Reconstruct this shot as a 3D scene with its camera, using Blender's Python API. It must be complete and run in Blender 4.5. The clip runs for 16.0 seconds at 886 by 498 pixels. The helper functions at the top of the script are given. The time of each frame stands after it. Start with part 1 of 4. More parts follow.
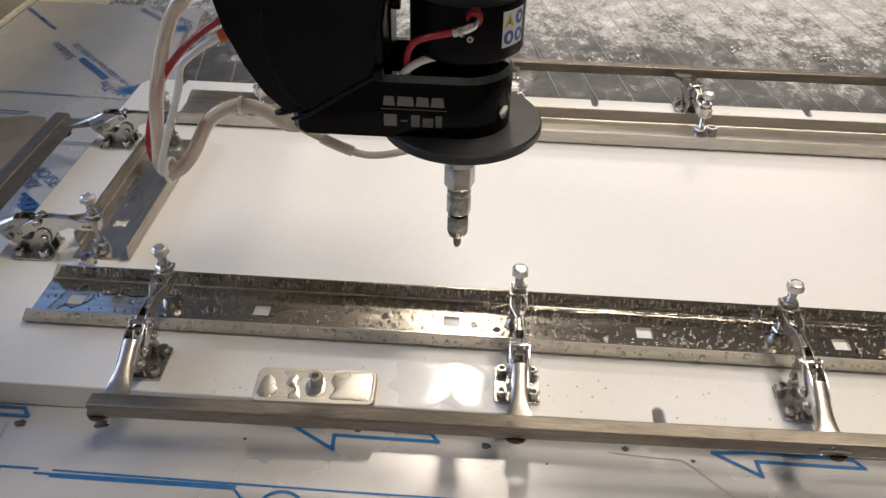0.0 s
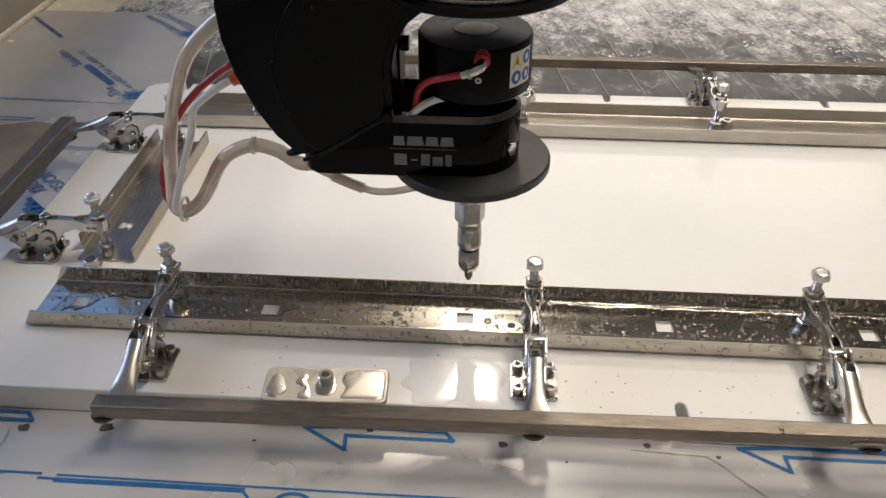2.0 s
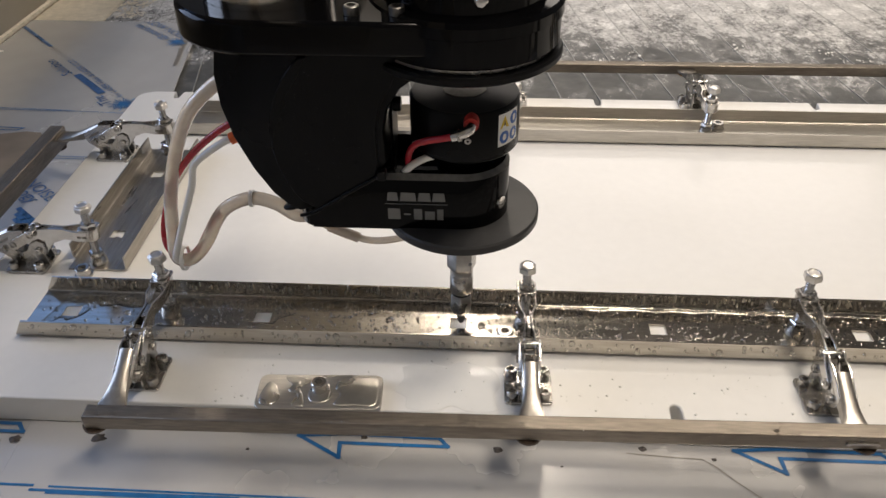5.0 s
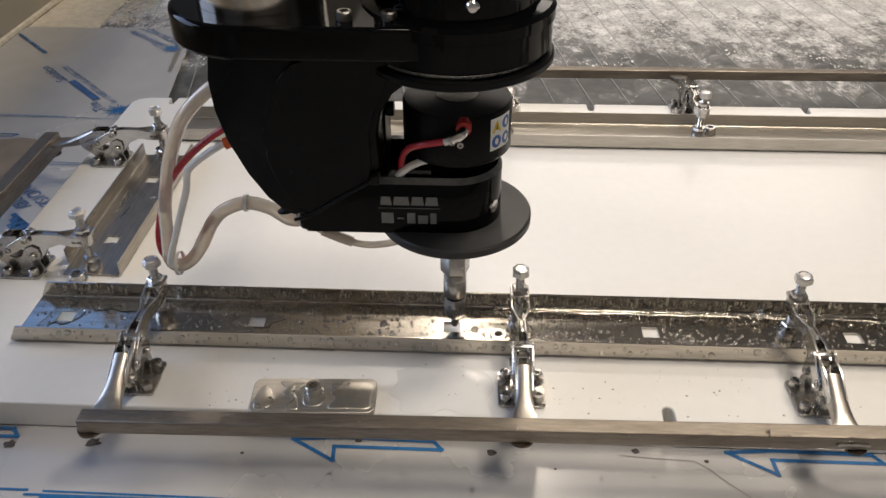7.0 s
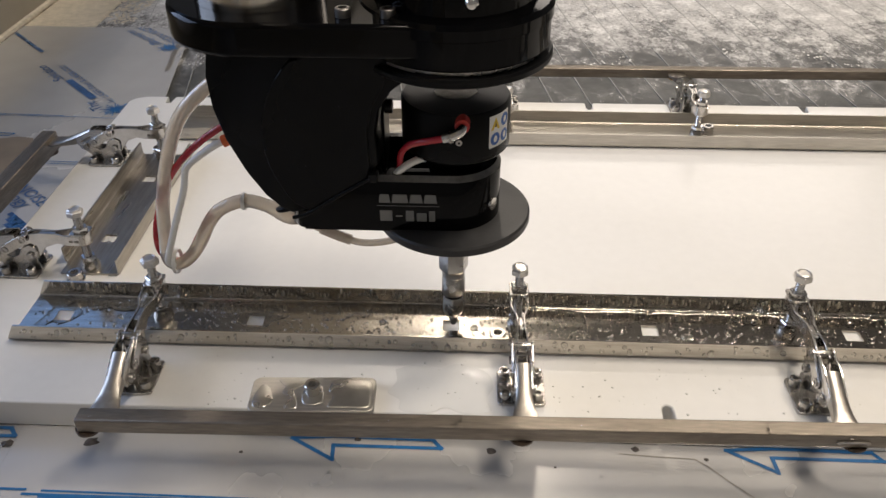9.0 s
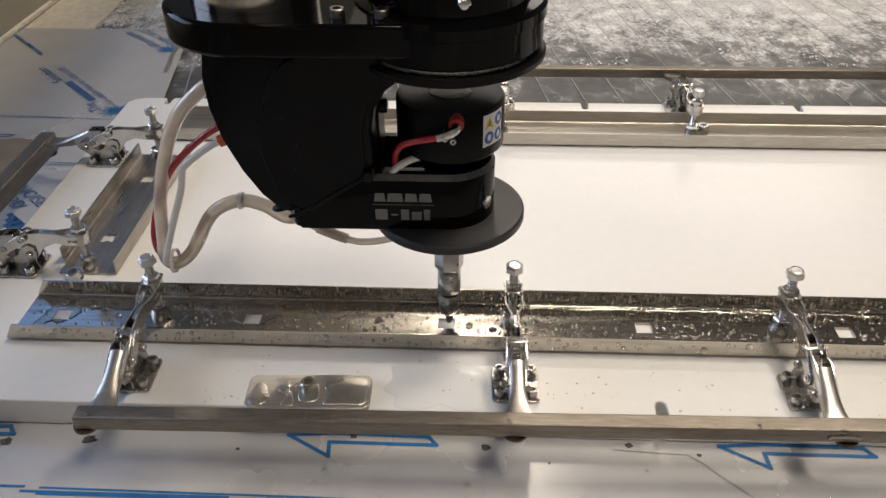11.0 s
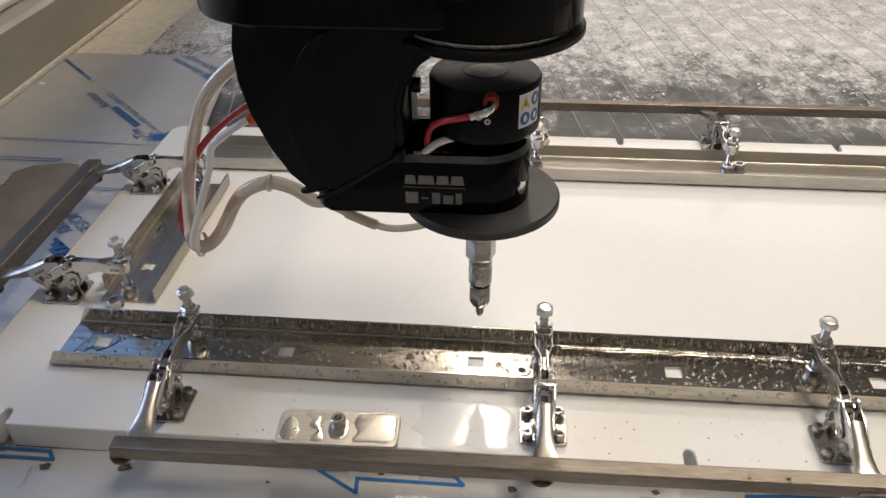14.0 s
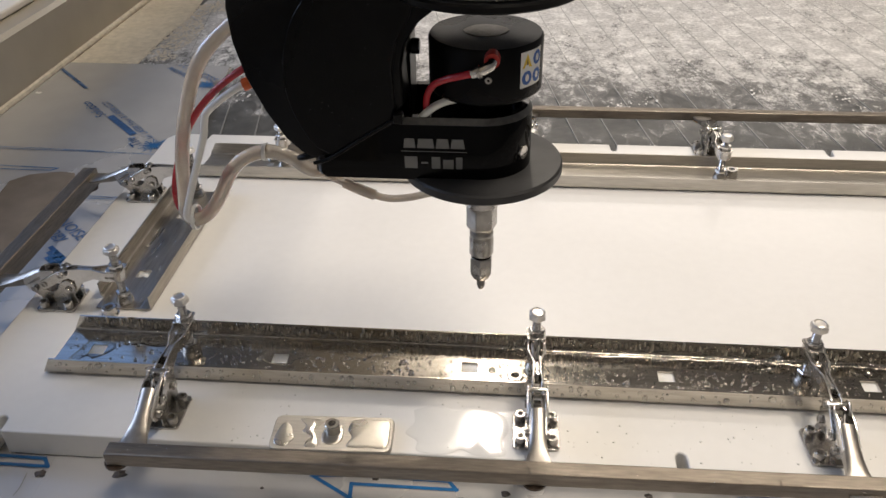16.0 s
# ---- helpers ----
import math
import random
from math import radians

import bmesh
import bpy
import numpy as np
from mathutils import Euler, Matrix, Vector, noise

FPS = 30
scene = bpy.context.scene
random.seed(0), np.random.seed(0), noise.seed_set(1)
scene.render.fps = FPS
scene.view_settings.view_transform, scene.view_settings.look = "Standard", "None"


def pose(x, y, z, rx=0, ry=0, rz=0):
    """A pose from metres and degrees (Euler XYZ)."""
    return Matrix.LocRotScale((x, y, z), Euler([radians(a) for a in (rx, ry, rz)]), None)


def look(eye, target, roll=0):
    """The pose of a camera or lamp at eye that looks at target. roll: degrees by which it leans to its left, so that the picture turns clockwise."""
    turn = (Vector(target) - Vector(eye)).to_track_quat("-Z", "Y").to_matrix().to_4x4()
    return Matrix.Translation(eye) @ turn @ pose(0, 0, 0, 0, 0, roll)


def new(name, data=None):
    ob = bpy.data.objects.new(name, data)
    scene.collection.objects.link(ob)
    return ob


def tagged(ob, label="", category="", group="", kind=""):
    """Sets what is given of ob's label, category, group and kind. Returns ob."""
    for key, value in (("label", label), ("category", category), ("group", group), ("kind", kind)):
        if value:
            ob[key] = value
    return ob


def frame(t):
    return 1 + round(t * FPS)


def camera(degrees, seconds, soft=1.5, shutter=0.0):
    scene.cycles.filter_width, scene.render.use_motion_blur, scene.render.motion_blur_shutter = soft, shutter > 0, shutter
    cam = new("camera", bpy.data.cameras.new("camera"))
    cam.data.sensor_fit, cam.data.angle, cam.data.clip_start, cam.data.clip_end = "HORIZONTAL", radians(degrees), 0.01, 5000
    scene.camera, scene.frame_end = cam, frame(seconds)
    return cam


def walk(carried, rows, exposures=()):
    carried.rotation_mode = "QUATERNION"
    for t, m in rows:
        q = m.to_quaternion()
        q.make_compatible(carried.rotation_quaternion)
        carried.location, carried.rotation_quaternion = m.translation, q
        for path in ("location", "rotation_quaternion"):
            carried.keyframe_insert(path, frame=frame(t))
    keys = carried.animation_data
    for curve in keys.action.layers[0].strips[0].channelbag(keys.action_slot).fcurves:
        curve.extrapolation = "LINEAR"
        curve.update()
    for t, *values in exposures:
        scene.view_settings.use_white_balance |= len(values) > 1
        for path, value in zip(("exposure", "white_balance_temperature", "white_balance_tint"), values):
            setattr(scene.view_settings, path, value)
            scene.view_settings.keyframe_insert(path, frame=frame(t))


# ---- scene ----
cam = camera(57.1, 16.0)
PATH = [
    (0, (0.026, -0.544, 0.489), (-0.057, 1.05, -0.717), 1.4),
    (0.5, (0.026, -0.545, 0.485), (-0.064, 1.057, -0.709), 1.2),
    (1, (0.026, -0.543, 0.478), (-0.08, 1.065, -0.706), 0.7),
    (1.5, (0.027, -0.541, 0.469), (-0.087, 1.071, -0.71), 0.0),
    (2, (0.025, -0.538, 0.465), (-0.086, 1.072, -0.716), -0.1),
    (2.5, (0.025, -0.538, 0.464), (-0.084, 1.073, -0.717), -0.1),
    (3, (0.025, -0.539, 0.464), (-0.083, 1.077, -0.71), -0.4),
    (3.5, (0.025, -0.538, 0.463), (-0.082, 1.079, -0.71), -0.5),
    (4, (0.026, -0.537, 0.463), (-0.079, 1.08, -0.709), -0.5),
    (6.5, (0.026, -0.539, 0.464), (-0.06, 1.088, -0.696), -0.4),
    (7, (0.028, -0.541, 0.464), (-0.058, 1.089, -0.693), -0.4),
    (7.5, (0.028, -0.541, 0.463), (-0.058, 1.09, -0.691), -0.5),
    (8, (0.027, -0.54, 0.463), (-0.056, 1.09, -0.693), -0.4),
    (8.5, (0.026, -0.54, 0.463), (-0.053, 1.09, -0.694), -0.3),
    (9, (0.026, -0.541, 0.462), (-0.052, 1.089, -0.694), -0.3),
    (11.5, (0.036, -0.547, 0.464), (-0.046, 1.085, -0.689), -0.7),
    (12, (0.046, -0.538, 0.47), (-0.045, 1.09, -0.688), -1.2),
    (12.5, (0.046, -0.535, 0.475), (-0.066, 1.095, -0.679), -1.0),
    (13, (0.041, -0.536, 0.479), (-0.101, 1.099, -0.665), -0.9),
    (13.5, (0.034, -0.54, 0.483), (-0.123, 1.102, -0.649), -0.7),
    (14, (0.033, -0.542, 0.484), (-0.132, 1.107, -0.636), -0.8),
    (14.5, (0.033, -0.543, 0.484), (-0.135, 1.109, -0.631), -0.8),
    (15, (0.034, -0.543, 0.484), (-0.132, 1.111, -0.628), -0.8),
    (15.5, (0.037, -0.544, 0.484), (-0.128, 1.112, -0.625), -1.0),
    (16, (0.038, -0.546, 0.485), (-0.124, 1.114, -0.619), -1.0),
]
walk(cam, [(t, look(eye, target, roll)) for t, eye, target, roll in PATH])

# ---- world, lamps ----
world = bpy.data.worlds.new("world")
scene.world = world
world.use_nodes = True
world.node_tree.nodes["Background"].inputs[0].default_value = (0.75, 0.8, 0.9, 1)
world.node_tree.nodes["Background"].inputs[1].default_value = 0.05


def area(name, eye, target, sx, sy, watts, color):
    data = bpy.data.lights.new(name, "AREA")
    data.shape, data.size, data.size_y, data.energy, data.color = "RECTANGLE", sx, sy, watts, color
    ob = new(name, data)
    ob.matrix_world = look(eye, target)
    return ob


area("high_bay_lamp", (-0.05, 2.75, 2.95), (0, 0, 0), 0.19, 0.25, 29, (1.0, 0.88, 0.74))
area("ceiling_lamp", (1.45, 0.75, 3.1), (0.3, 0.2, 0), 0.9, 0.4, 60, (1.0, 0.88, 0.74))
# unseen lamp, added as fill to lighten the shadows of the others
area("rear_fill_lamp", (0.85, -0.5, 3.6), (0.1, 0.1, 0), 1.2, 0.5, 54, (1.0, 0.88, 0.74))
area("north_window_light", (0.8, 5.9, 2.7), (0.5, 0.8, 0.3), 5.0, 1.5, 78, (1.0, 0.90, 0.81))
area("window_light", (-3.45, 3.6, 3.45), (-0.3, 0.1, 0), 1.9, 1.1, 5.5, (0.26, 0.48, 1.0))
area("side_window_light", (-5.2, 0.9, 2.3), (-0.3, 0.1, 0), 4.0, 2.4, 160, (0.54, 0.68, 1.0))
scene.view_settings.exposure = 0.0

# ---- materials ----


def mat(name, color, rough=0.5, metal=0.0, vary=0.1, scale=60, bump=0.0, bump_scale=300, stretch=(1, 1, 1),
        rough_vary=0.1, coat=0.0, spec=0.5, second=None, second_scale=9, second_amount=0.5, piece=0.0):
    """A surface with grain at two scales, a second colour in stains, and fine relief."""
    m = bpy.data.materials.new(name)
    m.use_nodes = True
    n, l = m.node_tree.nodes, m.node_tree.links
    b = n["Principled BSDF"]
    b.inputs["Metallic"].default_value = metal
    b.inputs["Specular IOR Level"].default_value = spec
    b.inputs["Coat Weight"].default_value = coat
    b.inputs["Coat Roughness"].default_value = 0.06
    co = n.new("ShaderNodeTexCoord")
    mp = n.new("ShaderNodeMapping")
    mp.inputs["Scale"].default_value = stretch
    l.new(co.outputs["Object"], mp.inputs["Vector"])
    fine = n.new("ShaderNodeTexNoise")
    fine.inputs["Scale"].default_value, fine.inputs["Detail"].default_value = scale, 6
    l.new(mp.outputs[0], fine.inputs["Vector"])
    coarse = n.new("ShaderNodeTexNoise")
    coarse.inputs["Scale"].default_value, coarse.inputs["Detail"].default_value = second_scale, 5
    l.new(mp.outputs[0], coarse.inputs["Vector"])
    r1 = n.new("ShaderNodeMapRange")
    r1.inputs["From Min"].default_value, r1.inputs["From Max"].default_value = 0.3, 0.7
    r1.inputs["To Min"].default_value, r1.inputs["To Max"].default_value = 1 - vary, 1 + vary
    l.new(fine.outputs["Fac"], r1.inputs["Value"])
    base = n.new("ShaderNodeMix")
    base.data_type = "RGBA"
    base.inputs["A"].default_value = (*color, 1)
    base.inputs["B"].default_value = (*(second or [c * (1 - vary) for c in color]), 1)
    r2 = n.new("ShaderNodeMapRange")
    r2.inputs["From Min"].default_value, r2.inputs["From Max"].default_value = 0.45, 0.65
    r2.inputs["To Max"].default_value = second_amount
    l.new(coarse.outputs["Fac"], r2.inputs["Value"])
    l.new(r2.outputs[0], base.inputs["Factor"])
    mul = n.new("ShaderNodeVectorMath")
    mul.operation = "SCALE"
    l.new(base.outputs["Result"], mul.inputs[0])
    l.new(r1.outputs[0], mul.inputs["Scale"])
    out = mul.outputs[0]
    if piece:
        info = n.new("ShaderNodeObjectInfo")
        r4 = n.new("ShaderNodeMapRange")
        r4.inputs["To Min"].default_value, r4.inputs["To Max"].default_value = 1 - piece, 1 + piece
        l.new(info.outputs["Random"], r4.inputs["Value"])
        mul2 = n.new("ShaderNodeVectorMath")
        mul2.operation = "SCALE"
        l.new(out, mul2.inputs[0])
        l.new(r4.outputs[0], mul2.inputs["Scale"])
        out = mul2.outputs[0]
    l.new(out, b.inputs["Base Color"])
    r3 = n.new("ShaderNodeMapRange")
    r3.inputs["From Min"].default_value, r3.inputs["From Max"].default_value = 0.3, 0.7
    r3.inputs["To Min"].default_value, r3.inputs["To Max"].default_value = max(0.02, rough - rough_vary), min(1, rough + rough_vary)
    l.new(coarse.outputs["Fac"], r3.inputs["Value"])
    l.new(r3.outputs[0], b.inputs["Roughness"])
    if bump:
        grain = n.new("ShaderNodeTexNoise")
        grain.inputs["Scale"].default_value, grain.inputs["Detail"].default_value = bump_scale, 4
        l.new(mp.outputs[0], grain.inputs["Vector"])
        bp = n.new("ShaderNodeBump")
        bp.inputs["Strength"].default_value, bp.inputs["Distance"].default_value = bump, 0.001
        l.new(grain.outputs["Fac"], bp.inputs["Height"])
        l.new(bp.outputs[0], b.inputs["Normal"])
    return m


PLASTIC = mat("white_polyethylene", (0.72, 0.71, 0.69), 0.34, vary=0.015, scale=90, second=(0.69, 0.68, 0.655), second_scale=5,
              second_amount=0.5, bump=0.10, bump_scale=60, rough_vary=0.03, coat=0.14)
STEEL = mat("mill_stainless_steel", (0.54, 0.50, 0.44), 0.145, 1.0, vary=0.12, scale=45, stretch=(1, 12, 12), second=(0.40, 0.37, 0.33),
            second_scale=11, second_amount=0.7, bump=0.03, bump_scale=400, rough_vary=0.06)
# mill steel darkened in colour to offset the window's reflection on the side channel
STEEL_Y = mat("darkened_mill_stainless", (0.44, 0.41, 0.365), 0.33, 1.0, vary=0.12, scale=45, stretch=(1, 12, 12),
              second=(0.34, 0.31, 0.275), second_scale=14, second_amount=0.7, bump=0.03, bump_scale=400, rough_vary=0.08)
STEEL_DULL = mat("dull_rolled_stainless", (0.54, 0.51, 0.46), 0.40, 1.0, vary=0.12, scale=45, stretch=(1, 12, 12), second=(0.50, 0.47, 0.42),
                 second_scale=11, second_amount=0.7, bump=0.05, bump_scale=400, rough_vary=0.06)
WETSTEEL = mat("wet_stainless", (0.66, 0.63, 0.57), 0.30, 1.0, vary=0.08, scale=90, second=(0.55, 0.52, 0.46), second_scale=30, second_amount=0.5,
               bump=0.05, bump_scale=120, rough_vary=0.06, coat=1.0)
BARSTEEL = mat("dull_bar_steel", (0.24, 0.21, 0.175), 0.42, 1.0, vary=0.18, scale=60, stretch=(1, 8, 8), second=(0.20, 0.17, 0.14),
               second_scale=14, second_amount=0.8, bump=0.25, bump_scale=250)
CHROME = mat("bright_stainless", (0.68, 0.66, 0.63), 0.20, 1.0, vary=0.08, scale=120, second=(0.5, 0.47, 0.43), second_scale=40, rough_vary=0.09,
             bump=0.1, bump_scale=200)
WORN = mat("worn_stainless", (0.52, 0.50, 0.47), 0.26, 1.0, vary=0.14, scale=150, second=(0.36, 0.34, 0.31), second_scale=50,
           second_amount=0.7, rough_vary=0.1, bump=0.2, bump_scale=260)
HANDLE = mat("handled_stainless", (0.42, 0.395, 0.36), 0.34, 1.0, vary=0.12, scale=150, second=(0.34, 0.31, 0.275), second_scale=45, second_amount=0.8, rough_vary=0.1, bump=0.15, bump_scale=260)
HEADSTEEL = mat("bright_bolt_head", (0.74, 0.72, 0.69), 0.36, 1.0, vary=0.1, scale=200, rough_vary=0.08, bump=0.1, bump_scale=300)
DARKNUT = mat("dark_alloy_nut", (0.22, 0.21, 0.20), 0.38, 1.0, vary=0.15, scale=200, rough_vary=0.08)
GOLD = mat("brass_bolt", (0.50, 0.30, 0.11), 0.22, 1.0, vary=0.25, scale=300, second=(0.16, 0.09, 0.04), second_scale=140, second_amount=0.8)
NOZZLE = mat("grey_nozzle_steel", (0.40, 0.385, 0.36), 0.30, 1.0, vary=0.12, scale=150, second=(0.30, 0.29, 0.27), second_scale=60, rough_vary=0.06, bump=0.05, bump_scale=300)
RUST = mat("rusty_brass_bolt", (0.09, 0.068, 0.052), 0.35, 0.7, vary=0.3, scale=300, second=(0.13, 0.08, 0.05), second_scale=120)
BLACK = mat("black_anodised", (0.003, 0.003, 0.0033), 0.3, 0.0, vary=0.2, scale=80, rough_vary=0.08, spec=0.16, bump=0.05, bump_scale=500)
BLACKGLOSS = mat("black_lacquer", (0.002, 0.002, 0.0023), 0.07, 0.0, vary=0.2, scale=60, rough_vary=0.03, spec=0.13, coat=0.0)
COVER = mat("black_moulded_cover", (0.0022, 0.0024, 0.0030), 0.30, 0.0, vary=0.3, scale=50, rough_vary=0.12, spec=0.14, bump=0.1, bump_scale=600)
RUBBER = mat("grey_rubber", (0.018, 0.018, 0.019), 0.5, 0.0, vary=0.25, scale=30, second=(0.036, 0.036, 0.037), second_scale=25, rough_vary=0.12, bump=0.08)
HOSE = mat("milky_hose", (0.88, 0.80, 0.68), 0.10, vary=0.06, scale=70, second=(0.76, 0.65, 0.55), second_scale=30, second_amount=0.8, coat=0.8)
HOSE.node_tree.nodes["Principled BSDF"].inputs["Transmission Weight"].default_value = 0.5
HOSE.node_tree.nodes["Principled BSDF"].inputs["IOR"].default_value = 1.25
WHITETUBE = mat("white_tube", (0.84, 0.83, 0.79), 0.3, vary=0.04, scale=50, coat=0.2)
REDTUBE = mat("red_tube", (0.42, 0.02, 0.03), 0.25, vary=0.1, scale=60, coat=0.3)
REDFIT = mat("red_collar", (0.5, 0.03, 0.02), 0.35, vary=0.08)
ORANGE = mat("orange_collar", (0.75, 0.13, 0.02), 0.4, vary=0.08)
BEVEL = mat("brushed_dark_bevel", (0.13, 0.127, 0.12), 0.42, 0.8, vary=0.2, scale=200, rough_vary=0.08)
LOGO = mat("grey_print", (0.17, 0.17, 0.165), 0.5, vary=0.05)
LABEL = mat("white_label", (0.75, 0.75, 0.72), 0.4, vary=0.03)
YELLOW = mat("yellow_print", (0.70, 0.48, 0.02), 0.4, vary=0.04)
BLUEPRINT = mat("blue_sign_print", (0.03, 0.12, 0.42), 0.4, vary=0.05)
BLACKPRINT = mat("black_print", (0.02, 0.02, 0.02), 0.5, vary=0.05)
FILM = mat("film_covered_sheet", (0.60, 0.59, 0.58), 0.24, 0.36, vary=0.05, scale=14, second=(0.52, 0.51, 0.49), second_scale=5, second_amount=0.7,
           bump=0.06, bump_scale=40, rough_vary=0.1, coat=0.25)
INK = mat("blue_film_ink", (0.018, 0.125, 0.32), 0.3, vary=0.15, scale=80, coat=0.3)
PALEINK = mat("worn_blue_film_ink", (0.035, 0.11, 0.27), 0.3, vary=0.3, scale=160, coat=0.3)
DIRT = mat("dark_grit", (0.06, 0.05, 0.045), 0.6, vary=0.4, scale=400, bump=0.4)
SCRATCH = mat("scratched_film", (0.24, 0.22, 0.19), 0.4, 0.3, vary=0.2, scale=300)
BRICK = mat("dark_bed_brick", (0.060, 0.061, 0.060), 0.5, vary=0.25, scale=45, second=(0.115, 0.115, 0.11), second_scale=26, second_amount=0.8,
            bump=0.35, bump_scale=150, rough_vary=0.15, piece=0.07, coat=0.05, spec=0.3)
JOINT = mat("pale_joint", (0.27, 0.27, 0.26), 0.5, vary=0.2, scale=90)
FOAM = mat("pale_grit_film", (0.60, 0.59, 0.57), 0.5, vary=0.25, scale=120, second=(0.62, 0.61, 0.58), second_scale=30, bump=0.5, bump_scale=220)
TANK = mat("painted_tank_wall", (0.38, 0.34, 0.27), 0.35, vary=0.06, scale=12, second=(0.33, 0.30, 0.26), second_scale=4, bump=0.1, bump_scale=60, coat=0.2)
RIM = mat("pale_tank_rim", (0.72, 0.68, 0.62), 0.45, vary=0.05, scale=20)
SAND = mat("wet_garnet_sand", (0.66, 0.60, 0.49), 0.6, vary=0.12, scale=90, second=(0.56, 0.49, 0.38), second_scale=6, bump=0.4, bump_scale=300)
HALL = mat("plain_hall_paint", (0.34, 0.33, 0.31), 0.8, vary=0.08, scale=3)
CONCRETE = mat("concrete_floor", (0.25, 0.25, 0.24), 0.7, vary=0.2, scale=6)


def glassy(name, tint, rough):
    m = mat(name, tint, rough, vary=0.0, rough_vary=0.0)
    b = m.node_tree.nodes["Principled BSDF"]
    b.inputs["Transmission Weight"].default_value, b.inputs["IOR"].default_value = 1.0, 1.33
    return m


WETPLASTIC = mat("wet_white_plastic", (0.70, 0.695, 0.67), 0.09, vary=0.02, scale=60, second=(0.69, 0.68, 0.65), second_scale=30, bump=0.25, bump_scale=30, rough_vary=0.04, coat=0.35)

STREAK = mat("dried_water_streak", (0.60, 0.55, 0.47), 0.36, 0.7, vary=0.15, scale=200)
WATER = glassy("water", (0.97, 0.98, 0.98), 0.03)

# ---- mesh helpers ----


def link(name, bm, material, parent=None, label="", smooth=False, bevel=0.0, weld=True):
    if weld:
        bmesh.ops.recalc_face_normals(bm, faces=bm.faces)
    me = bpy.data.meshes.new(name)
    bm.to_mesh(me)
    bm.free()
    me.materials.append(material)
    if smooth:
        for p in me.polygons:
            p.use_smooth = True
        me.set_sharp_from_angle(angle=radians(38))
    ob = new(name, me)
    ob.parent = parent
    if bevel:
        mod = ob.modifiers.new("edge", "BEVEL")
        mod.width, mod.segments, mod.limit_method, mod.angle_limit = bevel, 2, "ANGLE", radians(40)
        for p in me.polygons:
            p.use_smooth = True
        me.set_sharp_from_angle(angle=radians(50))
    if label:
        tagged(ob, label)
    return ob


def part(name, bm, material, parent, label="", smooth=False, bevel=0.0):
    return link(name, bm, material, parent, label, smooth, bevel)


def thing(name, label, category, m=None, group="", kind=""):
    ob = new(name)
    ob.empty_display_size = 0.02
    if m is not None:
        ob.matrix_basis = m
    return tagged(ob, label, category, group, kind)


def box(x0, x1, y0, y1, z0, z1, bm=None):
    bm = bm or bmesh.new()
    v = [bm.verts.new((x, y, z)) for z in (z0, z1) for x, y in ((x0, y0), (x1, y0), (x1, y1), (x0, y1))]
    for f in ((3, 2, 1, 0), (4, 5, 6, 7), (0, 1, 5, 4), (1, 2, 6, 5), (2, 3, 7, 6), (3, 0, 4, 7)):
        bm.faces.new([v[i] for i in f])
    return bm


def prism(points, lo, hi, axis="z", bm=None):
    """A plate: a flat outline drawn in the two other axes, from lo to hi along axis."""
    bm = bm or bmesh.new()

    def at(p, h):
        return {"z": (p[0], p[1], h), "y": (p[0], h, p[1]), "x": (h, p[0], p[1])}[axis]

    a = [bm.verts.new(at(p, lo)) for p in points]
    b = [bm.verts.new(at(p, hi)) for p in points]
    bm.faces.new(a[::-1]), bm.faces.new(b)
    for i in range(len(a)):
        j = (i + 1) % len(a)
        bm.faces.new((a[i], a[j], b[j], b[i]))
    return bm


def lathe(profile, cx=0.0, cy=0.0, segments=32, bm=None, axis="z", shift=(0, 0, 0), turn=0.0):
    """Turns (radius, height) pairs round an axis; ends with radius 0 are closed."""
    bm = bm or bmesh.new()

    def at(r, h, a):
        u, v = r * math.cos(a + turn), r * math.sin(a + turn)
        p = {"z": (cx + u, cy + v, h), "y": (cx + u, h, cy + v), "x": (h, cx + u, cy + v)}[axis]
        return tuple(p[i] + shift[i] for i in range(3))

    rings = []
    for r, h in profile:
        if r < 1e-7:
            rings.append([bm.verts.new(at(0, h, 0))])
        else:
            rings.append([bm.verts.new(at(r, h, 2 * math.pi * i / segments)) for i in range(segments)])
    for a, b in zip(rings, rings[1:]):
        for i in range(segments):
            j = (i + 1) % segments
            if len(a) == 1 and len(b) == 1:
                continue
            if len(a) == 1:
                bm.faces.new((a[0], b[i], b[j]))
            elif len(b) == 1:
                bm.faces.new((a[i], a[j], b[0]))
            else:
                bm.faces.new((a[i], a[j], b[j], b[i]))
    return bm


def rod(r, z0, z1, cx=0.0, cy=0.0, segments=24, axis="z", chamfer=0.0, bm=None, turn=0.0):
    c = chamfer or min(r, abs(z1 - z0)) * 0.12
    return lathe([(0, z0), (r - c, z0), (r, z0 + c), (r, z1 - c), (r - c, z1), (0, z1)], cx, cy, segments, bm, axis, turn=turn)


def socket_head(r, z0, z1, cx, cy, bm=None):
    """A cap screw's round head with a sunk hexagon."""
    s = 0.55 * r
    bm = lathe([(0, z0), (r, z0), (r, z1 - 0.0006), (r - 0.0006, z1), (s, z1)], cx, cy, 24, bm)
    return lathe([(s, z1), (s, z1 - 0.003), (0, z1 - 0.003)], cx, cy, 6, bm)


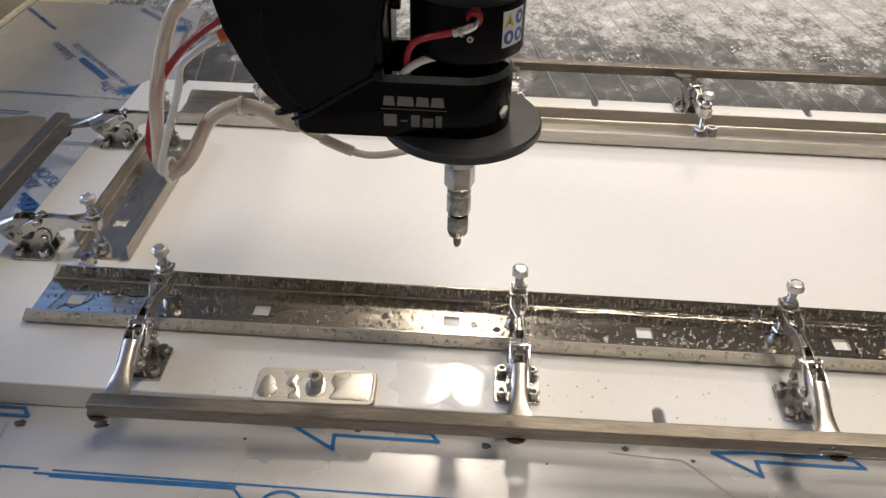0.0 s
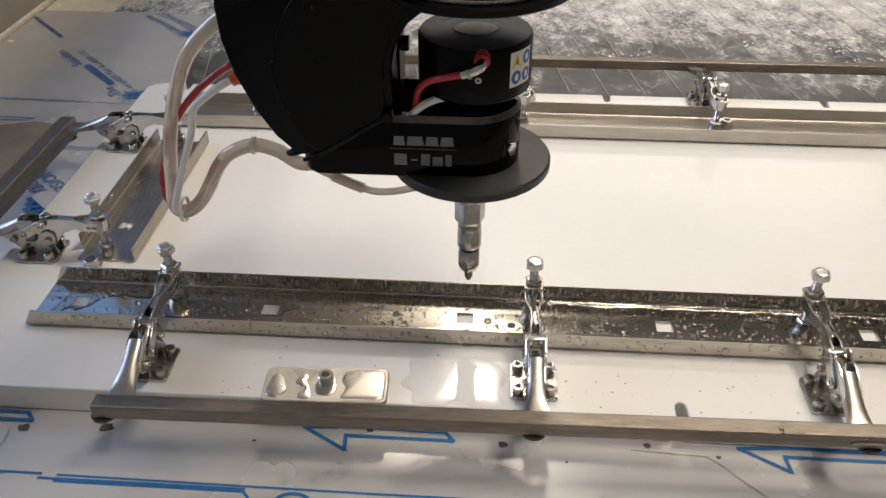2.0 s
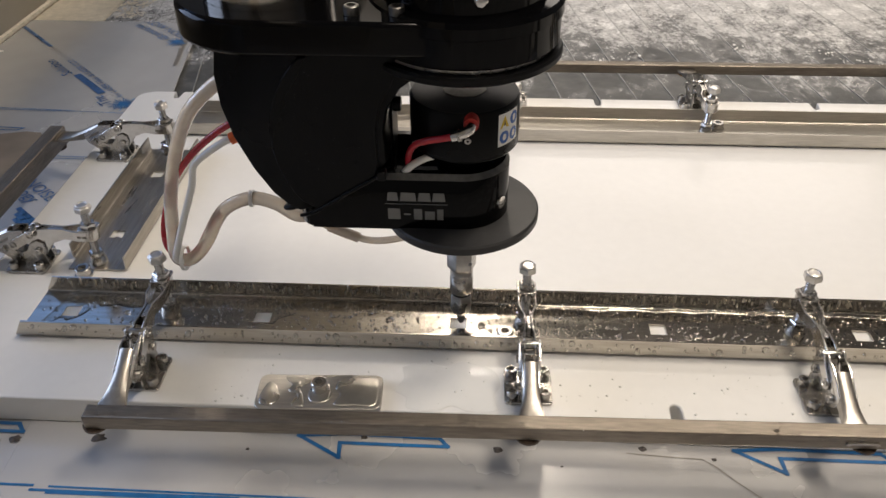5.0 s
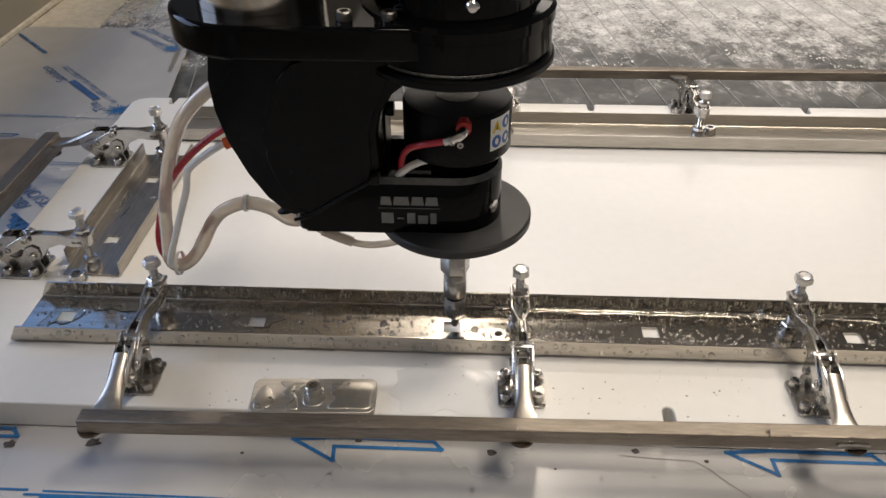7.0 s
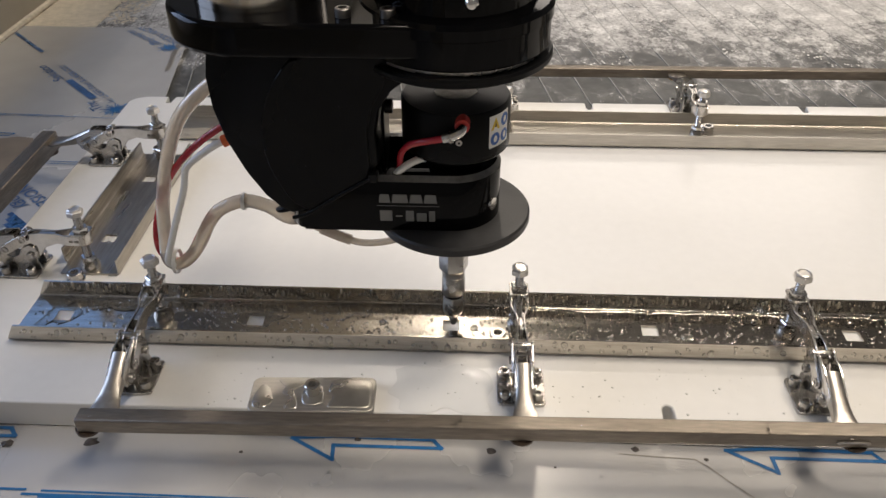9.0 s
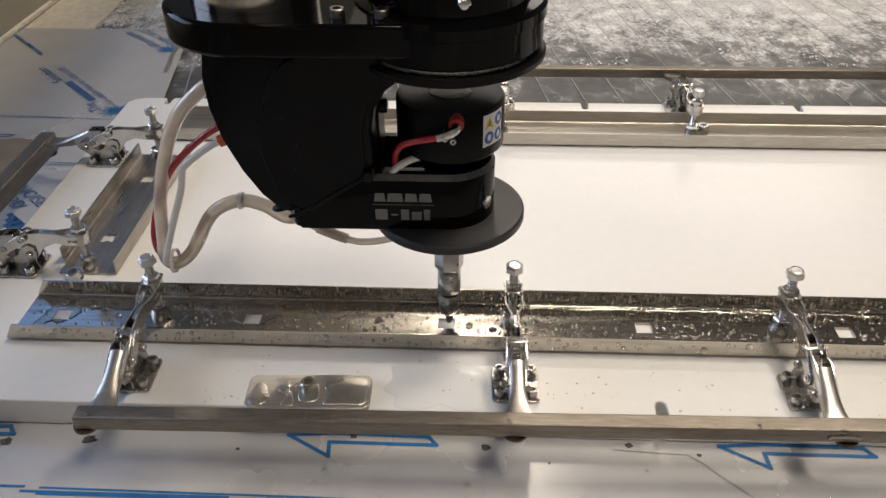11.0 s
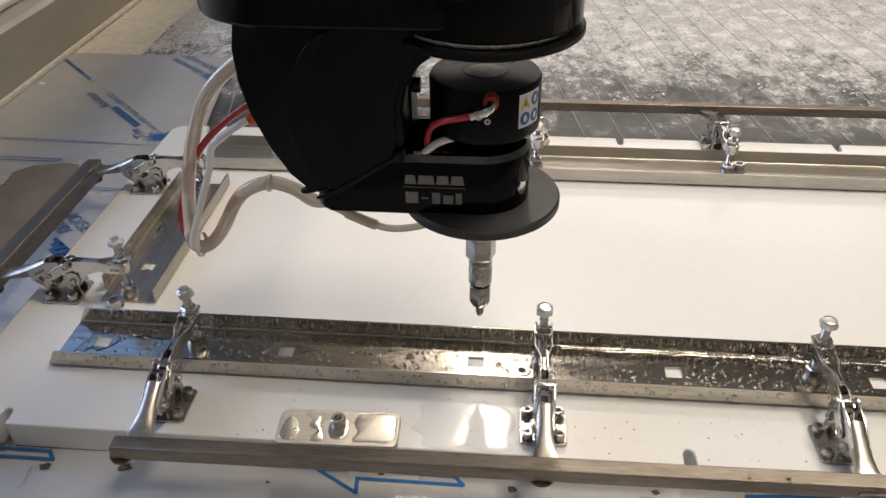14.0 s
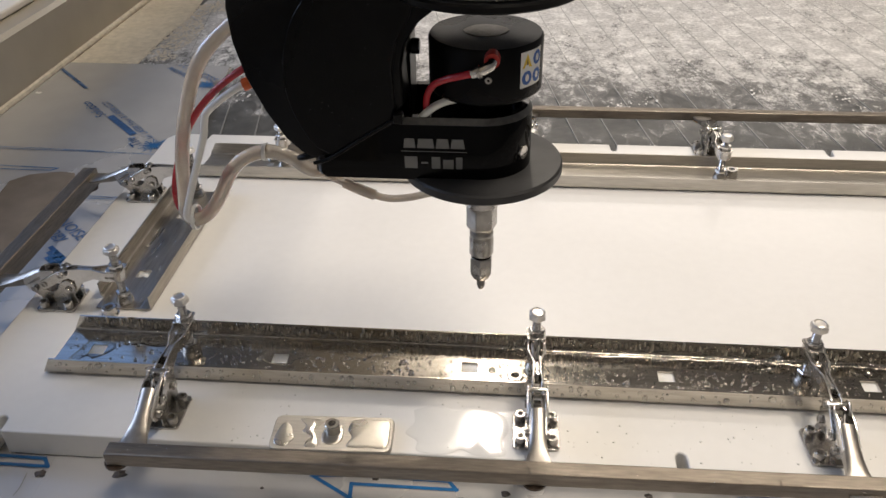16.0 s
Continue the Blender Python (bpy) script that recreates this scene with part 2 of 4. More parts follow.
def spline(points, steps=10):
    """A smooth line through the points (Catmull-Rom)."""
    p = [Vector(q) for q in points]
    p = [2 * p[0] - p[1]] + p + [2 * p[-1] - p[-2]]
    out = []
    for i in range(1, len(p) - 2):
        for k in range(steps):
            t = k / steps
            a, b, c, d = p[i - 1], p[i], p[i + 1], p[i + 2]
            out.append(0.5 * (2 * b + (c - a) * t + (2 * a - 5 * b + 4 * c - d) * t * t + (3 * b - a - 3 * c + d) * t ** 3))
    return out + [p[-2]]


def tube(points, r, segments=14, steps=10, bm=None):
    bm = bm or bmesh.new()
    line = spline(points, steps)
    rings, side = [], None
    for i, p in enumerate(line):
        way = (line[min(i + 1, len(line) - 1)] - line[max(i - 1, 0)]).normalized()
        side = (side - way * side.dot(way)).normalized() if side else way.orthogonal().normalized()
        up = way.cross(side)
        rings.append([bm.verts.new(p + r * (math.cos(a) * side + math.sin(a) * up))
                      for a in (2 * math.pi * k / segments for k in range(segments))])
    for a, b in zip(rings, rings[1:]):
        for i in range(segments):
            j = (i + 1) % segments
            bm.faces.new((a[i], a[j], b[j], b[i]))
    bm.faces.new(rings[0][::-1]), bm.faces.new(rings[-1])
    return bm


def rounded(x0, x1, y0, y1, r, n=5):
    out = []
    for cx, cy, a0 in ((x1 - r, y1 - r, 0), (x0 + r, y1 - r, 90), (x0 + r, y0 + r, 180), (x1 - r, y0 + r, 270)):
        for k in range(n + 1):
            a = radians(a0 + 90 * k / n)
            out.append((cx + r * math.cos(a), cy + r * math.sin(a)))
    return out


def grid_plate(xs, ys, removed, z0, z1):
    """A plate out of cells, with some cells left open."""
    bm, cache = bmesh.new(), {}

    def v(i, j, k):
        if (i, j, k) not in cache:
            cache[i, j, k] = bm.verts.new((xs[i], ys[j], (z0, z1)[k]))
        return cache[i, j, k]

    def solid(i, j):
        return 0 <= i < len(xs) - 1 and 0 <= j < len(ys) - 1 and (i, j) not in removed

    for i in range(len(xs) - 1):
        for j in range(len(ys) - 1):
            if not solid(i, j):
                continue
            bm.faces.new((v(i, j, 1), v(i + 1, j, 1), v(i + 1, j + 1, 1), v(i, j + 1, 1)))
            bm.faces.new((v(i, j + 1, 0), v(i + 1, j + 1, 0), v(i + 1, j, 0), v(i, j, 0)))
            for di, dj, a, b in ((-1, 0, (i, j + 1), (i, j)), (1, 0, (i + 1, j), (i + 1, j + 1)),
                                 (0, -1, (i, j), (i + 1, j)), (0, 1, (i + 1, j + 1), (i, j + 1))):
                if not solid(i + di, j + dj):
                    bm.faces.new((v(*a, 0), v(*b, 0), v(*b, 1), v(*a, 1)))
    return bm


def strip(points, width, z, bm=None, thick=0.0002):
    """A flat printed line of a given width, lying at height z."""
    bm = bm or bmesh.new()
    for (x0, y0), (x1, y1) in zip(points, points[1:]):
        d = Vector((x1 - x0, y1 - y0)).normalized()
        n = Vector((-d.y, d.x)) * width / 2
        e = d * width / 2
        c = [(x0 - e.x + n.x, y0 - e.y + n.y), (x0 - e.x - n.x, y0 - e.y - n.y), (x1 + e.x - n.x, y1 + e.y - n.y), (x1 + e.x + n.x, y1 + e.y + n.y)]
        bm.faces.new([bm.verts.new((x, y, z)) for x, y in c])
        z += 0.00003
    return bm


def words(name, text, size, m, material, parent, label=""):
    """Printed words as a thin mesh."""
    cu = bpy.data.curves.new(name, "FONT")
    cu.body, cu.size, cu.resolution_u = text, size, 3
    ob = bpy.data.objects.new(name, cu)
    scene.collection.objects.link(ob)
    me = bpy.data.meshes.new_from_object(ob.evaluated_get(bpy.context.evaluated_depsgraph_get()))
    bpy.data.objects.remove(ob)
    me.transform(m)
    me.materials.clear()
    me.materials.append(material)
    out = new(name, me)
    out.parent = parent
    if label:
        tagged(out, label)
    return out


# ---- hall ----
SHEET_Z = -0.027
tagged(link("floor", box(-6, 5, -3, 6, -0.95, -0.9), CONCRETE), "grey concrete hall floor", "floor", kind="structure")
tagged(link("ceiling", box(-6, 5, -3, 6, 4.2, 4.3), HALL), "plain grey hall ceiling", "ceiling", kind="structure")
for nm, b in (("wall_west", (-6.1, -6, -3, 6)), ("wall_east", (5, 5.1, -3, 6)), ("wall_south", (-6.1, 5.1, -3.1, -3)), ("wall_north", (-6.1, 5.1, 6, 6.1))):
    tagged(link(nm, box(*b, -0.95, 4.3), HALL), "plain painted hall wall", "wall", kind="structure")

beam = thing("gantry_beam", "grey machine gantry beam across the tank", "gantry beam", kind="structure")
part("beam_body", box(-0.37, -0.165, -0.9, 3.2, 0.53, 0.80), TANK, beam, bevel=0.01)
for y in (-0.9, 3.1):
    part("beam_foot", box(-0.42, -0.18, y, y + 0.10, -0.9, 0.53), TANK, beam, bevel=0.01)

# ---- tank and bed ----
tank = thing("tank_wall", "beige painted steel wall of the cutting tank", "tank wall", kind="structure")
part("side_wall", prism([(-0.86, -0.9), (-0.757, -0.9), (-0.757, 0.066), (-0.765, 0.072), (-0.86, 0.072)], -2.2, 3.4, "y"), TANK, tank)
part("rim", box(-1.25, -0.80, -2.2, 3.4, 0.073, 0.085), RIM, tank, "pale flat rim of the tank", bevel=0.003)
part("seam", tube([(-0.755, -2.0, SHEET_Z + 0.002), (-0.756, 0.5, SHEET_Z + 0.002), (-0.757, 3.2, SHEET_Z + 0.002)], 0.006, 8, 4), SAND, tank,
     "pale grit along the foot of the wall")

bed = thing("cutting_bed", "dark ribbed bricks of the cutting bed, wet and gritty", "cutting bed", kind="structure")
part("bed_base", box(-0.757, 2.6, -1.2, 3.4, -0.90, -0.0326), JOINT, bed, "pale joints between the bricks")

# ---- sheets with printed film ----
sheet = thing("steel_sheet", "stainless sheet under printed protective film, wet", "metal sheet")
part("side_sheet", prism([(-0.752, -1.0), (-0.30, -1.0), (-0.330, 0.0), (-0.422, 0.539), (-0.458, 0.775), (-0.752, 0.779)], SHEET_Z - 0.0015, SHEET_Z), FILM, sheet,
     bevel=0.0004)
front_sheet = thing("steel_sheet", "stainless sheet under film printed with blue arrows", "metal sheet")
part("front_panel", prism([(-0.29, -1.0), (1.6, -1.0), (1.6, 0.2), (-0.345, 0.2)], SHEET_Z - 0.004, SHEET_Z + 0.0006), FILM, front_sheet, bevel=0.0004)
INK_Z = SHEET_Z + 0.0010


def arrow(dx, dy, parent, turn=0.0, scale=1.0):
    """Outline of a printed arrow that points to -x."""
    pts = [(-0.113, -0.1125), (-0.079, -0.1325), (-0.080, -0.1185), (0.0035, -0.1185), (-0.003, -0.1105), (-0.078, -0.1095)]
    c = Matrix.Rotation(turn, 2)
    pts = [Vector((dx, dy)) + c @ Vector((x * scale, y * scale)) for x, y in pts]
    part("printed_arrow", strip([tuple(p) for p in pts + pts[:1]], 0.0032, INK_Z), INK, parent, "blue printed arrow outline")


for k in (-1, 0, 1, 2):
    arrow(0.335 * k, 0.0 + 0.001 * k, front_sheet if k >= 0 else sheet)
for y0, x0, x1 in ((-0.1735, -0.30, -0.146), (-0.1695, -0.60, -0.30)):
    part("printed_line", strip([(x0, y0), (x1, y0)], 0.0022, INK_Z), INK, front_sheet if x0 > -0.35 else sheet)
part("printed_line", strip([(-0.287, -0.1755), (-0.146, -0.1755), (-0.139, -0.183), (-0.12, -0.19)], 0.002, INK_Z), INK, front_sheet)
part("printed_line", strip([(-0.287, -0.1700), (-0.05, -0.1715), (0.35, -0.1700)], 0.0018, INK_Z), INK, front_sheet)
for cx in (-0.108, 0.227):
    ring = [(cx + 0.017 * math.cos(a), -0.192 + 0.017 * math.sin(a)) for a in (2 * math.pi * k / 28 for k in range(29))]
    part("printed_ring", strip(ring, 0.0025, INK_Z), INK, front_sheet)
    part("printed_bar", strip([(cx + 0.035, -0.182), (cx + 0.10, -0.182)], 0.008, INK_Z), INK, front_sheet)


def sunburst(cx, cy, r, parent):
    bm = bmesh.new()
    rnd = random.Random(int(cx * 1000))
    for k in range(22):
        a = 2 * math.pi * k / 22 + rnd.uniform(-0.08, 0.08)
        q = r * rnd.uniform(0.6, 1.0)
        strip([(cx + 0.2 * r * math.cos(a), cy + 0.2 * r * math.sin(a)), (cx + q * math.cos(a), cy + q * math.sin(a))], 0.0016, INK_Z + 0.00001 * k, bm)
    strip([(cx - 0.003, cy), (cx + 0.003, cy)], 0.008, INK_Z, bm)
    part("printed_star", bm, INK, parent, "blue printed spark")


def bars(spans, x, y, angle, height, parent):
    """Unreadable print as plain bars along a line."""
    bm, c = bmesh.new(), Matrix.Rotation(angle, 2)
    for a, b in spans:
        p, q = c @ Vector((a, 0)), c @ Vector((b, 0))
        strip([(x + p.x, y + p.y), (x + q.x, y + q.y)], height, INK_Z, bm)
    part("printed_bar", bm, PALEINK, parent, "faded blue print")


sunburst(-0.472, 0.462, 0.022, sheet)
sunburst(-0.737, 0.470, 0.024, sheet)
# words run back towards the tank wall
WA = radians(135.3)


def film_words(text, x, y, size, angle):
    words("printed_text", text, size, Matrix.Translation((x, y, INK_Z)) @ Matrix.Rotation(angle, 4, "Z"), PALEINK, sheet, "blue printed words")


def along(x, y, angle, d):
    return x + d * math.cos(angle), y + d * math.sin(angle)


LINE = (-0.488, 0.464)
film_words("The", *along(*LINE, WA, 0.0), 0.0225, WA)
bars([(0.0, 0.078)], *along(-0.4860, 0.4660, WA, 0.046), WA, 0.0105, sheet)
film_words("Solution", *along(*LINE, WA, 0.136), 0.0225, WA)
film_words("for LASER Fiber & LASER CO2", -0.481, 0.487, 0.0140, WA)
bars([(0, 0.04), (0.045, 0.07), (0.074, 0.112)], -0.667, 0.664, WA, 0.006, sheet)
BA = radians(-40)
film_words("LOW NOISE", *along(-0.517, 0.256, BA, -0.048), 0.0215, BA)
film_words("technology", *along(-0.517, 0.236, BA, -0.056), 0.0225, BA)
for k in range(3):
    bars([(0, 0.014), (0.017, 0.026), (0.029, 0.045)], *along(-0.489, 0.196 - 0.008 * k, BA, 0.004 * k), BA, 0.006, sheet)
film_words("LOW NOISE", *along(-0.554, 0.775, BA, 0.004), 0.0205, BA)
film_words("technology", *along(-0.565, 0.757, BA, 0.0), 0.0215, BA)
sunburst(-0.470, 0.688, 0.020, sheet)
part("printed_line", strip([(-0.75, 0.4425), (-0.503, 0.4365), (-0.452, 0.4335)], 0.0013, INK_Z), INK, sheet)
part("printed_line", strip([(-0.72, 0.455), (-0.70, 0.4465), (-0.535, 0.4395)], 0.0012, INK_Z), INK, sheet)
part("printed_line", strip([(-0.515, 0.3155), (-0.438, 0.3135)], 0.0013, INK_Z), INK, sheet)
part("printed_line", strip([(-0.515, 0.3100), (-0.438, 0.3085)], 0.0012, INK_Z), INK, sheet)
part("printed_arrow", strip([(-0.745, 0.3830), (-0.66, 0.390), (-0.576, 0.3865), (-0.582, 0.3800), (-0.70, 0.3800), (-0.745, 0.372)], 0.0018, INK_Z), INK, sheet,
     "blue printed arrow outline")
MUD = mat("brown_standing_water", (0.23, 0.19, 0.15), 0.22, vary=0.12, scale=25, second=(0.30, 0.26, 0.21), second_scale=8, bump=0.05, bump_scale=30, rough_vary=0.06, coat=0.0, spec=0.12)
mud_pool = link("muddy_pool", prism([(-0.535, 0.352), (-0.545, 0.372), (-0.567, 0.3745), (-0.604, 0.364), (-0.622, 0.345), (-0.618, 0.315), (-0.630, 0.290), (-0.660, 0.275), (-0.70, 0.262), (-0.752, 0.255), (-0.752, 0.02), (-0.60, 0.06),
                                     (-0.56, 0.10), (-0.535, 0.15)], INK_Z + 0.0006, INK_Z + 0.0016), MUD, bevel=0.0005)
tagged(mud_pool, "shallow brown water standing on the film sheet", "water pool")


def grit(cx, cy, r, parent, seed):
    rnd = random.Random(seed)
    bm = bmesh.new()
    n = 12
    lo = [bm.verts.new((cx + r * rnd.uniform(0.7, 1.3) * math.cos(6.283 * k / n), cy + r * rnd.uniform(0.6, 1.1) * math.sin(6.283 * k / n), SHEET_Z + 0.0008)) for k in range(n)]
    top = bm.verts.new((cx, cy, SHEET_Z + 0.0008 + 0.35 * r))
    for k in range(n):
        bm.faces.new((lo[k], lo[(k + 1) % n], top))
    part("grit_spot", bm, DIRT, parent, "dark grit on the film")


for k, (x, y, r, s) in enumerate(((0.042, -0.119, 0.0035, 1), (-0.334, -0.127, 0.0045, 0), (-0.269, -0.123, 0.0055, 0), (0.153, -0.113, 0.003, 1), (-0.062, -0.1115, 0.003, 1),
                                  (0.205, -0.121, 0.0018, 1), (-0.15, -0.128, 0.0015, 1), (0.09, -0.133, 0.0012, 1))):
    grit(x, y, r, front_sheet if s else sheet, k)
part("scratch", strip([(0.140, -0.118), (0.17, -0.120), (0.196, -0.121), (0.205, -0.128), (0.217, -0.141), (0.236, -0.159)], 0.0007, INK_Z), SCRATCH, front_sheet)
part("scratch", strip([(-0.345, -0.128), (-0.343, -0.142), (-0.344, -0.150)], 0.0009, INK_Z), SCRATCH, sheet)
part("scratch", strip([(-0.445, 0.60), (-0.449, 0.63), (-0.455, 0.66), (-0.458, 0.70)], 0.006, INK_Z), SCRATCH, sheet, "crumpled film edge")
tagged(link("sand_bank", prism([(-0.757, 0.78), (-0.629, 0.781), (-0.634, 0.95), (-0.626, 1.03), (-0.641, 1.18), (-0.60, 1.6), (-0.6, 3.3), (-0.757, 3.3)], -0.061, SHEET_Z - 0.0018),
            SAND, bevel=0.004), "pale wet garnet sand bank along the tank wall", "sand", kind="stuff")

# ---- fixture plate ----
PX0, PX1, PY0, PY1 = -0.437, 1.05, -0.108, 0.449
SLOTS = (-0.3765, -0.1005, 0.1755, 0.4515, 0.7275)
NOTCH = (-0.383, -0.107, 0.170, 0.446, 0.722)
outline = [(PX0, PY0 + 0.004), (PX0 + 0.004, PY0)]
for x in SLOTS:
    outline += [(x - 0.0035, PY0), (x - 0.0035, -0.100)] + [(x + 0.0010 - 0.0045 * math.cos(a), -0.096 + 0.005 * math.sin(a)) for a in (0.0, 0.6, 1.2, 1.571, 2.0, 2.6)] \
        + [(x + 0.0055, -0.098), (x + 0.0055, PY0)]
outline += [(PX1, PY0), (PX1, PY1)]
for x in reversed(NOTCH):
    outline += [(x + 0.0055, PY1), (x + 0.0035, 0.431), (x - 0.0015, 0.4295), (x - 0.0035, 0.433), (x - 0.0045, PY1)]
outline += [(PX0 + 0.022, PY1), (PX0 + 0.008, PY1 - 0.005), (PX0 + 0.001, PY1 - 0.014)]
plate = tagged(link("fixture_plate", prism(outline, SHEET_Z + 0.0012, 0.0), PLASTIC, bevel=0.0012), "thick white plastic fixture plate with notched edges, wet", "fixture plate")

# ---- channels ----


def channel(name, length, holes, label, material, m, width=0.0625, left_cut=False):
    """A U-shaped sheet steel channel along local x, from 0, open upwards; outer near face at y 0."""
    ob = thing(name, label, "steel channel", m, "channels clamped on the plate")
    t, h, r = 0.0016, 0.0175, 0.0035
    xs = [0.0]
    removed = []
    for a, b in holes:
        removed.append(len(xs))
        xs += [a, b]
    xs.append(length)
    yc = width / 2
    ys = [r, yc + 0.0017 - 0.0066, yc + 0.0017 + 0.0066, width - r]
    part("web", grid_plate(xs, ys, {(i, 1) for i in removed}, 0.0006, 0.0006 + t), material, ob)
    for side in (0, 1):
        prof = []
        for k in range(6):
            a = radians(90 * k / 5)
            prof.append((r - r * math.sin(a), 0.0006 + r - r * math.cos(a)))
        prof.append((0.0, h))
        inner = [(t, h)]
        for k in range(5, -1, -1):
            a = radians(90 * k / 5)
            inner.append((r - (r - t) * math.sin(a), 0.0006 + r - (r - t) * math.cos(a)))
        prof = prof + inner
        if side:
            prof = [(width - y, z) for y, z in prof]
        bm = bmesh.new()
        n = len(prof)
        ends = [(0.0 if not side else (0.018 if left_cut else 0.0)), length]
        a = [bm.verts.new((ends[0] + (max(0, z - 0.004) * 0.55 if not left_cut else 0), y, z)) for y, z in prof]
        b = [bm.verts.new((ends[1], y, z)) for y, z in prof]
        bm.faces.new(a), bm.faces.new(b[::-1])
        for i in range(n):
            j = (i + 1) % n
            bm.faces.new((a[i], a[j], b[j], b[i]))
        part("lip", bm, material, ob, smooth=True)
    return ob


FX = -0.367
front_channel = channel("channel", 1.30, [(0.17 * k - FX, 0.17 * k + 0.0142 - FX) for k in range(-2, 5)], "bent stainless channel with square holes, wet with droplets", STEEL,
                        pose(FX, -0.0393, 0))
rear_channel = channel("channel", 1.30, [], "long bent stainless channel along the rear edge, wet", STEEL_DULL, pose(-0.357, 0.3255, 0))
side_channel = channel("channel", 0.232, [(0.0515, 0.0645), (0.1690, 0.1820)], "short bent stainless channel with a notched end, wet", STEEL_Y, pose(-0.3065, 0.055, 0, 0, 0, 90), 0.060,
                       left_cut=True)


def locator(x, y, z):
    ob = thing("locating_screw", "stainless cap screw beside a clamped channel", "screw", pose(x, y, z), "locating screws")
    part("head", socket_head(0.0068, 0.0, 0.0085, 0, 0), WORN, ob, smooth=True)
    part("washer", rod(0.0082, -0.0008, 0.0011), WORN, ob, smooth=True)
    return ob


for x, y, z in ((0.047, -0.017, -0.0034), (0.306, 0.366, 0.0030), (-0.345, 0.0475, 0.0009), (-0.271, 0.378, 0.0030), (-0.347, 0.291, 0.0009)):
    locator(x, y, z)

# ---- small cover plate on the fixture ----
blank = thing("cover_plate", "small rounded steel plate with pooled water and a screw", "metal plate", pose(-0.097, -0.0958, 0, 0, 0, 2.0))
part("plate_body", prism(rounded(-0.0485, 0.0485, -0.0185, 0.0185, 0.0065), 0.0003, 0.0058), STEEL_DULL, blank, bevel=0.0007)
part("screw", socket_head(0.0060, 0.0059, 0.0148, 0.0, 0.002), CHROME, blank, "chrome cap screw", smooth=True)


def puddle(pts, z, h, name, parent, label="", material=None):
    """A shallow pool of water with a domed edge, from a smooth closed outline."""
    line = spline([(x, y, 0) for x, y in pts + pts[:1]], 6)[:-1]
    c = sum(line, Vector()) / len(line)
    bm = bmesh.new()
    rings = [[bm.verts.new((c.x + (p.x - c.x) * s, c.y + (p.y - c.y) * s, z + h * q)) for p in line] for s, q in ((1, 0), (0.985, 0.45), (0.95, 0.8), (0.85, 1.0))]
    for a, b in zip(rings, rings[1:]):
        for i in range(len(line)):
            j = (i + 1) % len(line)
            bm.faces.new((a[i], a[j], b[j], b[i]))
    bm.faces.new(rings[-1])
    return part(name, bm, material or WATER, parent, label, smooth=True)


puddle([(0.014, 0.014), (0.030, 0.0155), (0.044, 0.014), (0.046, 0.0), (0.044, -0.014), (0.028, -0.0145), (0.013, -0.014), (0.016, -0.004), (0.012, 0.004)], 0.0059, 0.0006, "puddle", blank, "clear pooled water", WETSTEEL)
puddle([(-0.006, 0.012), (-0.018, 0.015), (-0.028, 0.0145), (-0.022, 0.007), (-0.024, 0.001), (-0.016, -0.005), (-0.020, -0.0145), (-0.010, -0.015), (-0.0125, -0.004), (-0.015, 0.004)], 0.0059, 0.0006, "puddle", blank, "", WETSTEEL)
puddle([(-0.034, 0.006), (-0.040, 0.010), (-0.044, 0.002), (-0.045, -0.012), (-0.036, -0.0145), (-0.030, -0.008), (-0.032, 0.0)], 0.0059, 0.0006, "puddle", blank, "", WETSTEEL)
puddle([(0.007, 0.008), (0.009, -0.006), (0.004, -0.012), (-0.005, -0.011), (-0.008, -0.004), (-0.006, 0.006), (0.0, 0.010)], 0.0059, 0.0006, "puddle", blank, "", WETSTEEL)

# ---- toggle clamps ----


def hexagon(r, z0, z1, cx=0.0, cy=0.0, turn=0.0, bm=None):
    return lathe([(0, z0), (r * 0.93, z0), (r, z0 + 0.0006), (r, z1 - 0.0008), (r * 0.88, z1), (0, z1)], cx, cy, 6, bm, turn=turn)


